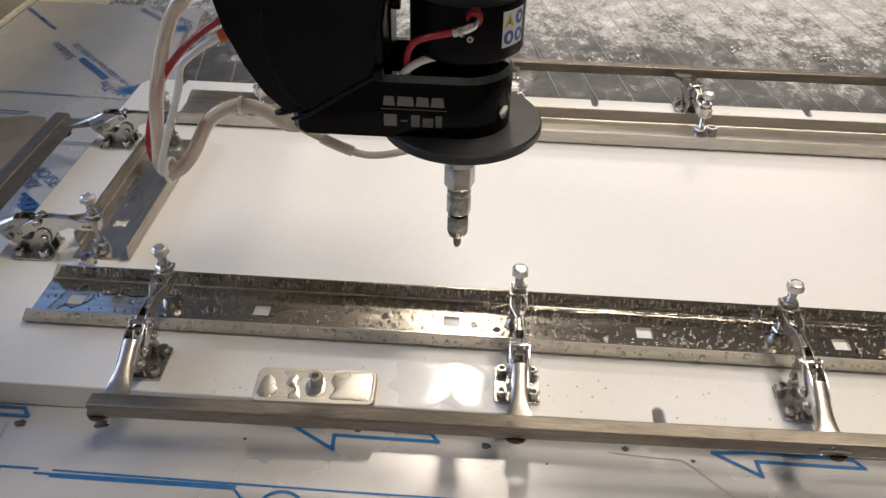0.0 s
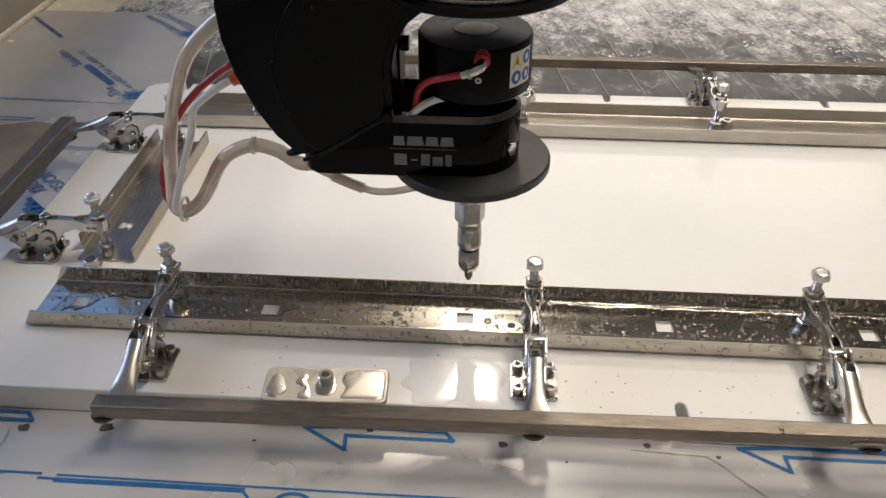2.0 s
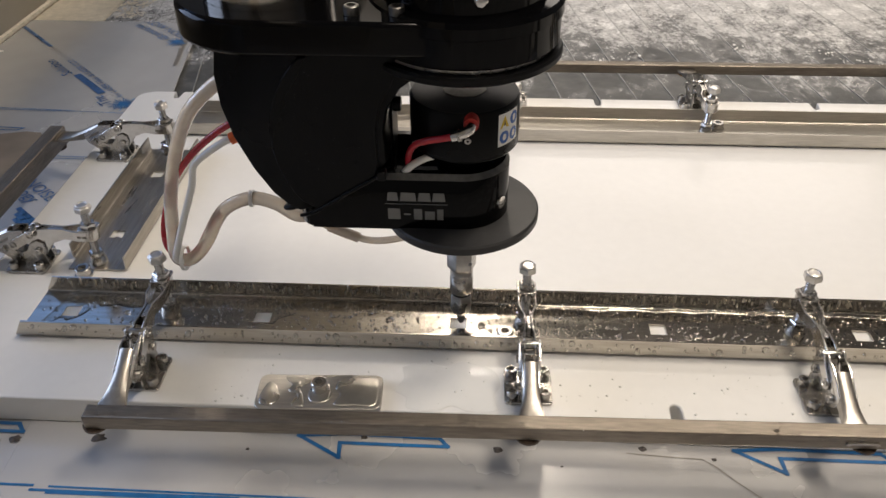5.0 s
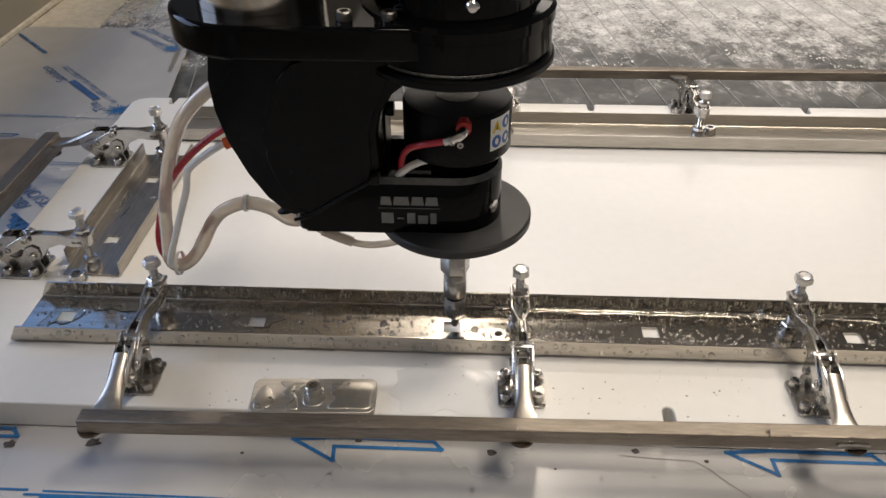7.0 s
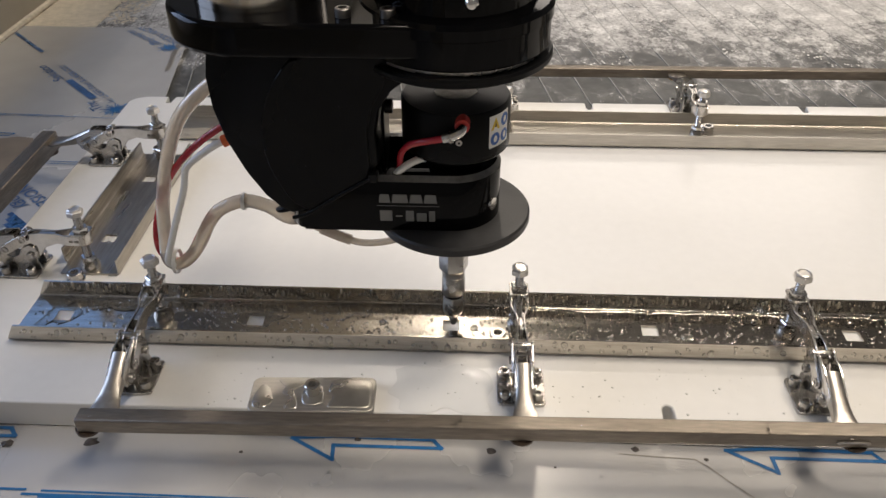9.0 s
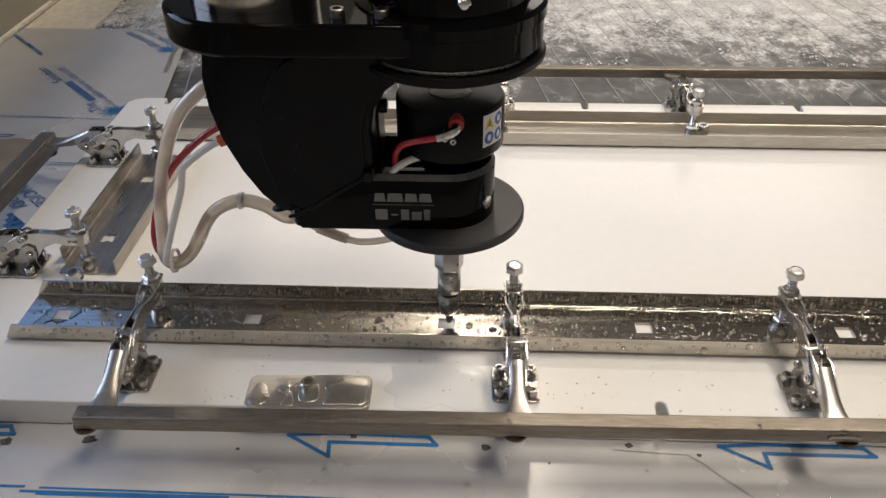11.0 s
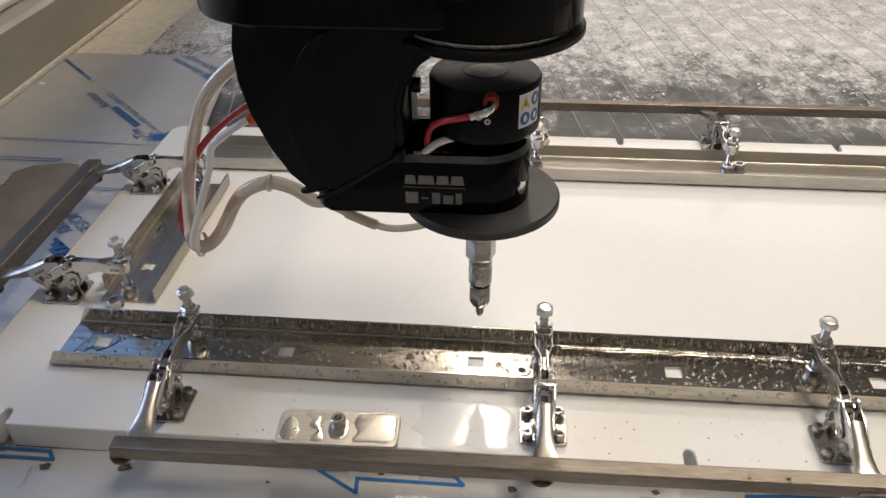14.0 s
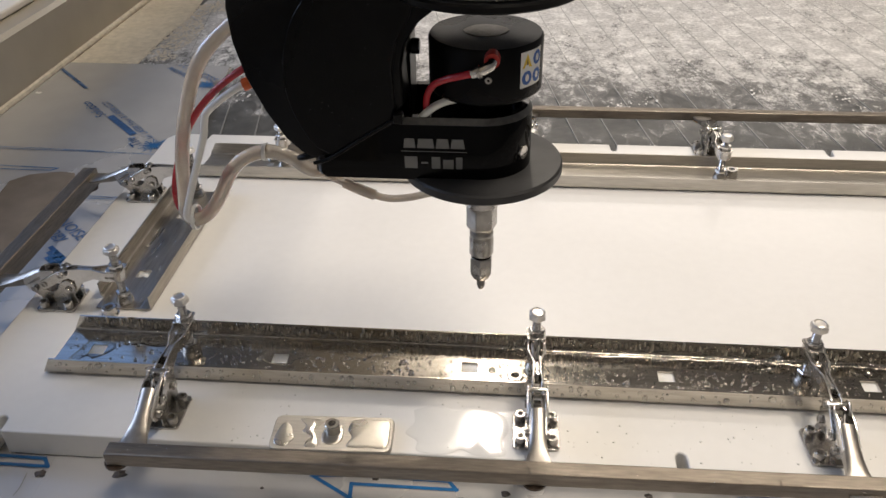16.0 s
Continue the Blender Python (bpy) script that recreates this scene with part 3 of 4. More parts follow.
def toggle_clamp(m, head_z, reach=0.0825, turn=0.3):
    """Horizontal toggle clamp: spindle towards local +y, handle towards -y."""
    ob = thing("toggle_clamp", "stainless toggle clamp with an adjustable hex bolt spindle", "toggle clamp", m, "toggle clamps round the plate")
    base = part("base", prism(rounded(-0.0185, 0.0185, -0.019, 0.019, 0.003), 0.0003, 0.0028), WORN, ob, bevel=0.0005)
    for x in (-0.0125, 0.0125):
        for y in (-0.0122, 0.0122):
            part("screw", socket_head(0.0044, 0.0029, 0.0092, x, y), WORN, base, smooth=True)
    # upright cheeks with a curved cut
    cut = [(-0.004 + 0.0080 * math.cos(a), 0.0245 + 0.0080 * math.sin(a)) for a in (radians(q) for q in range(190, 351, 20))]
    cheek = [(0.019, 0.0028), (0.019, 0.007), (0.0175, 0.012), (0.0200, 0.019), (0.0195, 0.0270), (0.0140, 0.0300), (0.007, 0.0270)] + cut[::-1] \
        + [(-0.0150, 0.0245), (-0.0205, 0.0240), (-0.0240, 0.0205), (-0.0240, 0.0165), (-0.0200, 0.0125), (-0.0165, 0.0095), (-0.017, 0.0028)]
    for x in (-0.0068, 0.0052):
        part("cheek", prism(cheek, x, x + 0.0016, "x"), WORN, ob, bevel=0.0003)
    # arm: two leaves, closed in the middle and forked round the spindle
    for s in (-1, 1):
        line = [(0.0030, 0.004, 0.0140, 0.0380), (0.0030, 0.019, 0.0140, 0.0415), (0.0020, 0.027, 0.0255, 0.0418), (0.0018, 0.0400, 0.0305, 0.0415),
                (0.0060, 0.0530, 0.0310, 0.0415), (0.0060, reach + 0.004, 0.0310, 0.0415)]
        bm = bmesh.new()
        rows = []
        for x, y, zb, zt in line:
            rows.append([bm.verts.new((s * xx, y, zz)) for xx, zz in ((x, zb), (x + 0.0016, zb), (x + 0.0016, zt), (x, zt))])
        for a, b in zip(rows, rows[1:]):
            for i in range(4):
                bm.faces.new((a[i], a[(i + 1) % 4], b[(i + 1) % 4], b[i]))
        bm.faces.new(rows[0]), bm.faces.new(rows[-1][::-1])
        leaf = part("arm_leaf", bm, CHROME, ob, bevel=0.0004)
        for a, b in ((0.0545, 0.0580), (0.0590, 0.0635)):
            if s > 0:
                part("engraved_mark", box(0.00755, 0.0077, a, b, 0.0345, 0.0370), SCRATCH, leaf)
    part("arm_web", box(-0.0018, 0.0018, 0.0245, 0.0400, 0.0300, 0.0408), WORN, ob, bevel=0.0006)
    # slotted end wrapped round the spindle, flanged washer and nut
    nose = [(0.0076 * math.cos(radians(q)), reach + 0.0005 + 0.0076 * math.sin(radians(q))) for q in range(0, 181, 12)]
    hollow = [(0.0060 * math.cos(radians(q)), reach + 0.0005 + 0.0060 * math.sin(radians(q))) for q in range(180, -1, -12)]
    part("arm_nose", prism(nose + hollow, 0.0310, 0.0418), CHROME, ob, bevel=0.0003)
    part("washer", prism(rounded(-0.0080, 0.0080, reach - 0.0085, reach + 0.0085, 0.0030), 0.0420, 0.0434), CHROME, ob, bevel=0.0003)
    part("nut", hexagon(0.0070, 0.0436, 0.0482, 0, reach, turn + 0.2), CHROME, ob)
    spindle = part("spindle", lathe([(0, 0.0075), (0.0038, 0.0075)] + [(0.0038 - 0.0004 * (k % 2), 0.009 + 0.00075 * k) for k in range(int((head_z - 0.017) / 0.00075))] + [(0.0038, head_z - 0.0075)],
                                    0, reach, 18), CHROME, ob, smooth=True)
    part("hex_head", hexagon(0.0076, head_z - 0.0076, head_z - 0.0018, 0, reach, turn, lathe([(0.0064, head_z - 0.0019), (0.0060, head_z - 0.0008), (0.0048, head_z - 0.0002), (0.0042, head_z - 0.0009), (0, head_z - 0.0009)], 0, reach, 20)), HEADSTEEL, spindle)
    part("lower_nut", hexagon(0.0070, 0.0115, 0.0160, 0, reach, turn + 0.5), CHROME, spindle)
    part("pressure_foot", lathe([(0, 0.0023), (0.0082, 0.0023), (0.0082, 0.006), (0.0062, 0.0112), (0, 0.0112)], 0, reach, 24), WORN, spindle, smooth=True)
    # links between the arm and the handle, and the handle's own side plates
    def capsule(y0, z0, y1, z1, r):
        way = math.atan2(z1 - z0, y1 - y0)
        return [(y1 + r * math.cos(way + radians(q)), z1 + r * math.sin(way + radians(q))) for q in range(-90, 91, 20)] \
            + [(y0 + r * math.cos(way + radians(q)), z0 + r * math.sin(way + radians(q))) for q in range(90, 271, 20)]
    tang = [(0.0030, 0.0410), (-0.0100, 0.0402), (-0.0190, 0.0358), (-0.0300, 0.0305), (-0.0310, 0.0250), (-0.0270, 0.0170), (-0.0215, 0.0135), (-0.0160, 0.0150), (-0.0120, 0.0195),
            (-0.0050, 0.0255), (0.0030, 0.0290)]
    for x in (-0.0084, 0.0070):
        part("link_plate", prism(capsule(0.0100, 0.0365, -0.0090, 0.0250, 0.0048), x, x + 0.0014, "x"), CHROME, ob, bevel=0.0003)
    for x in (-0.0066, 0.0052):
        part("handle_plate", prism(tang, x, x + 0.0014, "x"), CHROME, ob, bevel=0.0003)
    for y, z in ((0.0100, 0.0365), (0.0130, 0.0190), (-0.0200, 0.0200), (-0.0090, 0.0255)):
        part("rivet", lathe([(0, -0.0088), (0.0015, -0.0088), (0.0017, -0.0094), (0.0030, -0.0094), (0.0034, -0.0086), (0.0034, 0.0086), (0.0030, 0.0094), (0.0017, 0.0094), (0.0015, 0.0088), (0, 0.0088)],
                            y, z, 18, axis="x"), WORN, ob, smooth=True)
    # handle: an arched shell that narrows, then flares onto the bar
    sections = [(-0.0125, 0.0068, 0.0405, 0.0100), (-0.0200, 0.0068, 0.0370, 0.0105), (-0.0280, 0.0066, 0.0334, 0.0095), (-0.0360, 0.0069, 0.0298, 0.0075), (-0.0430, 0.0079, 0.0270, 0.0055),
                (-0.0490, 0.0095, 0.0250, 0.0036), (-0.0545, 0.0112, 0.0238, 0.0024), (-0.0600, 0.0118, 0.0233, 0.0019), (-0.0655, 0.0119, 0.0232, 0.0017)]
    bm, rows = bmesh.new(), []
    for y, w, zt, d in sections:
        ring = []
        for k in range(9):
            a = math.pi * k / 8
            ring.append((w * math.cos(a) * 1.0, zt - d * 0.55 + d * 0.55 * math.sin(a) ** 0.7 if 0 < k < 8 else zt - d))
        inner = [(x * 0.80, z - 0.0016) for x, z in reversed(ring)]
        rows.append([bm.verts.new((x, y, z)) for x, z in ring + inner])
    for a, b in zip(rows, rows[1:]):
        for i in range(len(a)):
            j = (i + 1) % len(a)
            bm.faces.new((a[i], a[j], b[j], b[i]))
    bm.faces.new(rows[0]), bm.faces.new(rows[-1][::-1])
    part("handle", bm, HANDLE, ob, "polished flared handle", smooth=True)
    return ob


for x, turn in ((-0.2435, 0.2), (0.0645, 0.5), (0.2925, 0.35), (0.62, 0.1)):
    toggle_clamp(pose(x, -0.0785, 0, 0, 0, 0.8), 0.067, 0.0735, turn=turn)
for x, turn in ((-0.250, 0.4), (0.060, 0.1), (0.2905, 0.6), (0.62, 0.3)):
    toggle_clamp(pose(x, 0.4330, 0, 0, 0, 180), 0.062, 0.0765, turn=turn)
for y, turn in ((0.0655, 0.2), (0.2770, 0.55)):
    toggle_clamp(pose(-0.4015, y, 0, 0, 0, -90), 0.068, 0.0640, turn=turn)

# ---- bars that join the handles ----


def clamp_bar(length, m, bolts, label, deep=0.0125, half=0.0065, bolt_material=RUST, bolt_label="rusty round bolt head"):
    ob = thing("clamp_bar", label, "steel bar", m, "bars that join the clamp handles")
    part("bar", box(0, length, -half, half, -deep, 0.0), BARSTEEL, ob, bevel=0.0012)
    for x in bolts:
        part("bolt", lathe([(0, -deep - 0.004), (0.006, -deep - 0.004), (0.0095, -deep - 0.002), (0.0095, -deep - 0.0002), (0, -deep - 0.0002)], x, 0, 20), bolt_material, ob, bolt_label, smooth=True)
    return ob


clamp_bar(1.2, pose(-0.2575, -0.1443, 0.0283, 0, 0, 0.85), (0.006, 0.32, 0.555, 0.88), "dull square steel bar joining the front clamp handles")
clamp_bar(1.2, pose(-0.30, 0.4985, 0.0283, 0, 0, 0.35), (0.05, 0.36, 0.590, 0.92), "dull square steel bar joining the rear clamp handles", bolt_material=GOLD, bolt_label="brass round bolt head")
clamp_bar(0.62, pose(-0.4725, 0.2915, 0.0283, 0, 0, -90), (0.012, 0.235, 0.60), "dull square steel bar joining the side clamp handles", 0.021, 0.0085)

# ---- cutting head ----
HX, HY, HZ = 0.0095, -0.006, 0.004
head = thing("cutting_head", "black waterjet cutting head with a steel nozzle and hoses", "cutting head", pose(HX, HY, HZ))


def hpart(name, bm, material, label="", smooth=False, bevel=0.0, parent=None):
    bmesh.ops.translate(bm, vec=(-HX, -HY, -HZ), verts=bm.verts)
    return part(name, bm, material, parent or head, label, smooth, bevel)


# nozzle, from the tip up
hpart("mixing_tube", lathe([(0, 0.004), (0.0021, 0.004), (0.0030, 0.0062), (0.0034, 0.0085), (0.0034, 0.016), (0, 0.016)], HX, HY, 20), DARKNUT, "dark nozzle tip", smooth=True)
hpart("collet_nut", lathe([(0, 0.0145), (0.0062, 0.0145), (0.0090, 0.0200), (0.0096, 0.0225), (0.0096, 0.0345), (0.0086, 0.0365), (0, 0.0365)], HX, HY, 6, turn=0.5), NOZZLE, "grey hexagonal collet nut", bevel=0.0006)
hpart("nozzle_ring", rod(0.0083, 0.0362, 0.0395, HX, HY, 28), BLACKGLOSS, smooth=True)
hpart("nozzle_body", lathe([(0, 0.039), (0.0090, 0.039), (0.0096, 0.040), (0.0096, 0.0535), (0.0090, 0.0550), (0.0088, 0.0562), (0.0094, 0.0572), (0.0094, 0.0590), (0.0080, 0.0615), (0, 0.0615)], HX, HY, 32), NOZZLE,
      "polished nozzle body", smooth=True)
hpart("hex_body", lathe([(0, 0.060), (0.0085, 0.060), (0.0118, 0.0645), (0.0122, 0.066), (0.0122, 0.082), (0.0115, 0.084), (0, 0.084)], HX, HY, 6, turn=0.2), NOZZLE, "steel hexagonal nozzle body", bevel=0.0006)
hpart("nozzle_shank", rod(0.0130, 0.083, 0.118, HX, HY, 28), WORN, smooth=True)
hpart("splash_disc", lathe([(0, 0.1155), (0.0570, 0.1155), (0.0588, 0.1170), (0.0588, 0.1222), (0.0575, 0.1238), (0.012, 0.1238), (0, 0.1238)], HX, HY, 72), RUBBER, "dark grey rubber splash disc", smooth=True)

# lower arm: ring round the nozzle and a flat side with a sloping end
RR = 0.0350
ring = [(HX + RR * math.cos(radians(a)), HY + RR * math.sin(radians(a))) for a in range(-90, 91, 6)]
core = [(HX + (RR - 0.002) * math.cos(radians(a)), HY + (RR - 0.002) * math.sin(radians(a))) for a in range(-90, 91, 6)]
arm = core + [(-0.104, HY + RR - 0.002), (-0.109, HY + RR - 0.008), (-0.109, HY - RR + 0.008), (-0.104, HY - RR + 0.002)]
lower_arm = hpart("lower_arm", prism(arm, 0.1225, 0.155), BLACKGLOSS, "glossy black lower arm", bevel=0.0015)
# the open cup above the arm
cup_in = [(HX + 0.0270 * math.cos(radians(a)), HY + 0.0270 * math.sin(radians(a))) for a in range(-90, 91, 6)]
bm = bmesh.new()
outer_line = [(-0.100, HY - RR)] + ring + [(-0.100, HY + RR)]
inner_line = [(-0.100, HY - 0.0270)] + cup_in + [(-0.100, HY + 0.0270)]
o0 = [bm.verts.new((x, y, 0.1226)) for x, y in outer_line]
o1 = [bm.verts.new((x, y, 0.1645)) for x, y in outer_line]
o2 = [bm.verts.new((x + (HX - x) * (0.075 if x > HX else 0.0), HY + (y - HY) * 0.925, 0.1690)) for x, y in outer_line]
i2 = [bm.verts.new((x, y, 0.1690)) for x, y in inner_line]
i0 = [bm.verts.new((x, y, 0.1552)) for x, y in inner_line]
for a, b in ((o0, o1), (o1, o2), (o2, i2), (i2, i0), (i0, o0)):
    for k in range(len(a) - 1):
        bm.faces.new((a[k], a[k + 1], b[k + 1], b[k]))
for k in (0, -1):
    bm.faces.new([v[k] for v in (o0, o1, o2, i2, i0)])
hpart("cup", bm, BLACKGLOSS, "glossy black open cup", smooth=True)
bm = bmesh.new()
edge = [(-0.046, HY - RR)] + ring
lo = [bm.verts.new((HX + (x - HX) * 1.004 if x > HX else x, HY + (y - HY) * 1.004, 0.1648)) for x, y in edge]
hi = [bm.verts.new((x + (HX - x) * (0.070 if x > HX else 0.0), HY + (y - HY) * 0.930, 0.1692)) for x, y in edge]
for k in range(len(lo) - 1):
    bm.faces.new((lo[k], lo[k + 1], hi[k + 1], hi[k]))
hpart("cup_bevel", bm, BEVEL, "brushed grey bevel round the cup", smooth=True)
hpart("cup_post", rod(0.020, 0.1555, 0.183, HX + 0.001, HY, 28), BLACK, smooth=True)
scr = hpart("side_screw", lathe([(0, -0.0020), (0.0050, -0.0012), (0.0052, 0.0030), (0, 0.0030)], 0, 0, 20, axis="x", shift=(0.0, 0.0, 0.0)), CHROME, "round steel screw", smooth=True)
d = Vector((0.0395, -0.0235, 0)).normalized()
scr.matrix_basis = Matrix.Translation((0.0292, -0.0190, 0.1385 - HZ)) @ Matrix.Rotation(math.atan2(-d.y, -d.x), 4, "Z") @ Matrix.Translation((HX, HY, HZ))
# marks on the arm's face: plain shapes in place of lettering
FY = HY - RR - 0.0003


def mark(points):
    hpart("printed_mark", prism(points, FY - 0.0001, FY + 0.0002, "y"), LOGO, "grey printed mark", parent=lower_arm)


for a, b in ((-0.044, -0.0355), (-0.0345, -0.0225), (-0.0215, -0.0120), (-0.0112, -0.0015)):
    mark([(a, 0.1475), (b, 0.1475), (b - 0.001, 0.1545), (a + 0.001, 0.1545)])
mark([(-0.0455, 0.1447), (0.0, 0.1447), (0.0, 0.1451), (-0.0455, 0.1451)])
for a, b, z0, z1 in ((-0.0435, -0.0345, 0.1318, 0.1408), (-0.0318, -0.0270, 0.1355, 0.1367), (-0.0245, -0.0185, 0.1318, 0.1408), (-0.0165, -0.0092, 0.1318, 0.1388), (-0.0075, -0.0030, 0.1318, 0.1408)):
    mark([(a, z0), (b, z0), (b, z1), (a, z1)])

# upper valve body
VX = 0.0108
hpart("valve_body", lathe([(0, 0.1805), (0.0375, 0.1805), (0.0392, 0.1825), (0.0392, 0.2170), (0.0378, 0.2190), (0, 0.2190)], VX, HY, 64), BLACK, "black round valve body", smooth=True)
hpart("valve_cap", prism([(VX + 0.0155 * math.cos(radians(a)) * (1 if a % 90 < 60 else 0.92), HY + 0.0125 * math.sin(radians(a))) for a in range(0, 360, 30)], 0.2191, 0.2196), SCRATCH, "bare grey patch")


def on_valve(a, z, r=0.0394):
    return (VX + r * math.cos(a), HY + r * math.sin(a), z)


def curved_patch(a0, a1, z0, z1, r, name, material, label="", n=10):
    bm = bmesh.new()
    lo = [bm.verts.new(on_valve(a0 + (a1 - a0) * k / n, z0, r)) for k in range(n + 1)]
    hi = [bm.verts.new(on_valve(a0 + (a1 - a0) * k / n, z1, r)) for k in range(n + 1)]
    for k in range(n):
        bm.faces.new((lo[k], lo[k + 1], hi[k + 1], hi[k]))
    return hpart(name, bm, material, label, smooth=True)


LA = radians(-37)
warning = curved_patch(LA - 0.27, LA + 0.27, 0.1905, 0.2150, 0.03945, "warning_label", LABEL, "white label with warning signs")
tri = bmesh.new()
for q in ((0.2040, -0.235), (0.2040, -0.015), (0.2135, -0.125)):
    tri.verts.new(on_valve(LA + q[1], q[0], 0.03962))
tri.faces.new(tri.verts[:])
hpart("warning_sign", tri, YELLOW, "yellow warning triangle", parent=warning)
tri = bmesh.new()
for q in ((0.2060, -0.145), (0.2060, -0.105), (0.2110, -0.125)):
    tri.verts.new(on_valve(LA + q[1], q[0], 0.03975))
tri.faces.new(tri.verts[:])
hpart("warning_mark", tri, BLACKPRINT, parent=warning)
for da, z in ((0.13, 0.2088), (-0.125, 0.1970), (0.13, 0.1968)):
    bm = bmesh.new()
    bm.faces.new([bm.verts.new(on_valve(LA + da + 0.115 * math.cos(q), z + 0.0048 * math.sin(q), 0.03962)) for q in (2 * math.pi * k / 20 for k in range(20))])
    hpart("round_sign", bm, BLUEPRINT, "blue round sign", parent=warning)
    bm = bmesh.new()
    bm.faces.new([bm.verts.new(on_valve(LA + da + 0.045 * math.cos(q), z + 0.0026 * math.sin(q), 0.03975)) for q in (2 * math.pi * k / 10 for k in range(10))])
    hpart("sign_mark", bm, LABEL, parent=warning)
hpart("set_screw", lathe([(0.0009, -0.0008), (0.0021, -0.0008), (0.0023, 0.0), (0.0023, 0.002)], 0.0142, 0.1992, 18, axis="y", shift=(0, HY - 0.0391, 0)), WORN, smooth=True)
# elbow fitting and its red tube
hpart("fitting_boss", lathe([(0, -0.0070), (0.0050, -0.0070), (0.0052, -0.006), (0.0052, 0.002), (0, 0.002)], 0.0165, 0.2145, 20, axis="y", shift=(0, HY - 0.0385, 0)), REDFIT, "red fitting collar", smooth=True)
hpart("fitting", tube([(0.0165, HY - 0.0455, 0.2140), (0.0150, HY - 0.0490, 0.2125), (0.0105, HY - 0.0500, 0.2100), (0.0040, HY - 0.0490, 0.2075)], 0.0036, 16), CHROME, "chrome push fitting", smooth=True)
hpart("fitting_collar", tube([(0.0095, HY - 0.0500, 0.2096), (0.0075, HY - 0.0498, 0.2088)], 0.0043, 16, 2), WORN, smooth=True)
hpart("red_tube", tube([(0.0040, HY - 0.0490, 0.2075), (-0.0030, HY - 0.0475, 0.2052), (-0.0130, HY - 0.0430, 0.2010), (-0.0220, HY - 0.036, 0.194), (-0.0275, HY - 0.029, 0.182), (-0.029, HY - 0.020, 0.160)], 0.0024), REDTUBE,
      "glossy red air tube", smooth=True)
hpart("white_tube", tube([(0.018, HY - 0.0150, 0.1800), (-0.004, HY - 0.0220, 0.1795), (-0.0190, HY - 0.0270, 0.1770), (-0.0300, HY - 0.0290, 0.1690), (-0.0345, HY - 0.025, 0.157)], 0.0027), WHITETUBE, "white air tube", smooth=True)

# big moulded cover on the side
shape = [(-0.152, 0.2640), (-0.1555, 0.245), (-0.1545, 0.222), (-0.149, 0.198), (-0.138, 0.172), (-0.126, 0.152), (-0.116, 0.142), (-0.108, 0.1375), (-0.098, 0.1400), (-0.070, 0.1585), (-0.046, 0.1735),
         (-0.0415, 0.180), (-0.0425, 0.205), (-0.0390, 0.222), (-0.0300, 0.2365), (-0.0170, 0.2465), (0.004, 0.2520), (0.004, 0.2640)]
bm = bmesh.new()
layers = []
cxm, czm = -0.085, 0.215
for y, s in ((HY - 0.0385, 0.955), (HY - 0.0375, 0.978), (HY - 0.034, 0.993), (HY - 0.028, 1.0), (HY + 0.030, 1.0), (HY + 0.037, 0.985)):
    layers.append([bm.verts.new((cxm + (x - cxm) * s, y, min(czm + (z - czm) * s, 0.264) if z < 0.26 else 0.264)) for x, z in shape])
for a, b in zip(layers, layers[1:]):
    for i in range(len(a)):
        j = (i + 1) % len(a)
        bm.faces.new((a[i], a[j], b[j], b[i]))
bm.faces.new(layers[0][::-1]), bm.faces.new(layers[-1])
side_cover = hpart("side_cover", bm, COVER, "black moulded side cover", smooth=True)
arc = [(-0.040 + 0.0815 * math.cos(radians(a)), 0.199 + 0.0815 * math.sin(radians(a))) for a in range(128, 222, 6)]
panel = [(-0.060, 0.2630), (-0.079, 0.2630)] + arc[1:] + [(-0.094, 0.1430), (-0.070, 0.1585), (-0.050, 0.1715), (-0.0475, 0.180), (-0.0485, 0.205), (-0.045, 0.224), (-0.036, 0.240), (-0.030, 0.2630)]
hpart("cover_panel", prism(panel, HY - 0.0415, HY - 0.0380, "y"), COVER, "raised black cover panel", bevel=0.0012, parent=side_cover)
hpart("cover_seam", tube([(-0.0455, HY - 0.0405, 0.1725), (-0.070, HY - 0.0408, 0.1570), (-0.095, HY - 0.0408, 0.1405), (-0.107, HY - 0.0400, 0.1360)], 0.0014, 10), BLACK, smooth=True)
hpart("hinge_tab", box(-0.0490, -0.0425, HY - 0.0445, HY - 0.036, 0.1690, 0.1760), BLACK, bevel=0.001)
hpart("inner_bracket", box(-0.0440, -0.0405, HY - 0.010, HY + 0.024, 0.156, 0.226), BLACK, bevel=0.002)
hpart("bracket_bolt", rod(0.0055, -0.0405, -0.0345, HY - 0.002, 0.2085, 18, "x"), BLACK, smooth=True)
hpart("arm_foot", box(-0.104, -0.086, HY - 0.028, HY + 0.028, 0.1185, 0.1224), BLACK, bevel=0.0015)
hpart("cable_clip", tube([(-0.108, HY - 0.020, 0.1330), (-0.118, HY - 0.022, 0.1310), (-0.1235, HY - 0.018, 0.1285), (-0.121, HY - 0.010, 0.1265), (-0.112, HY - 0.008, 0.1290)], 0.0021, 10), BLACK, smooth=True)

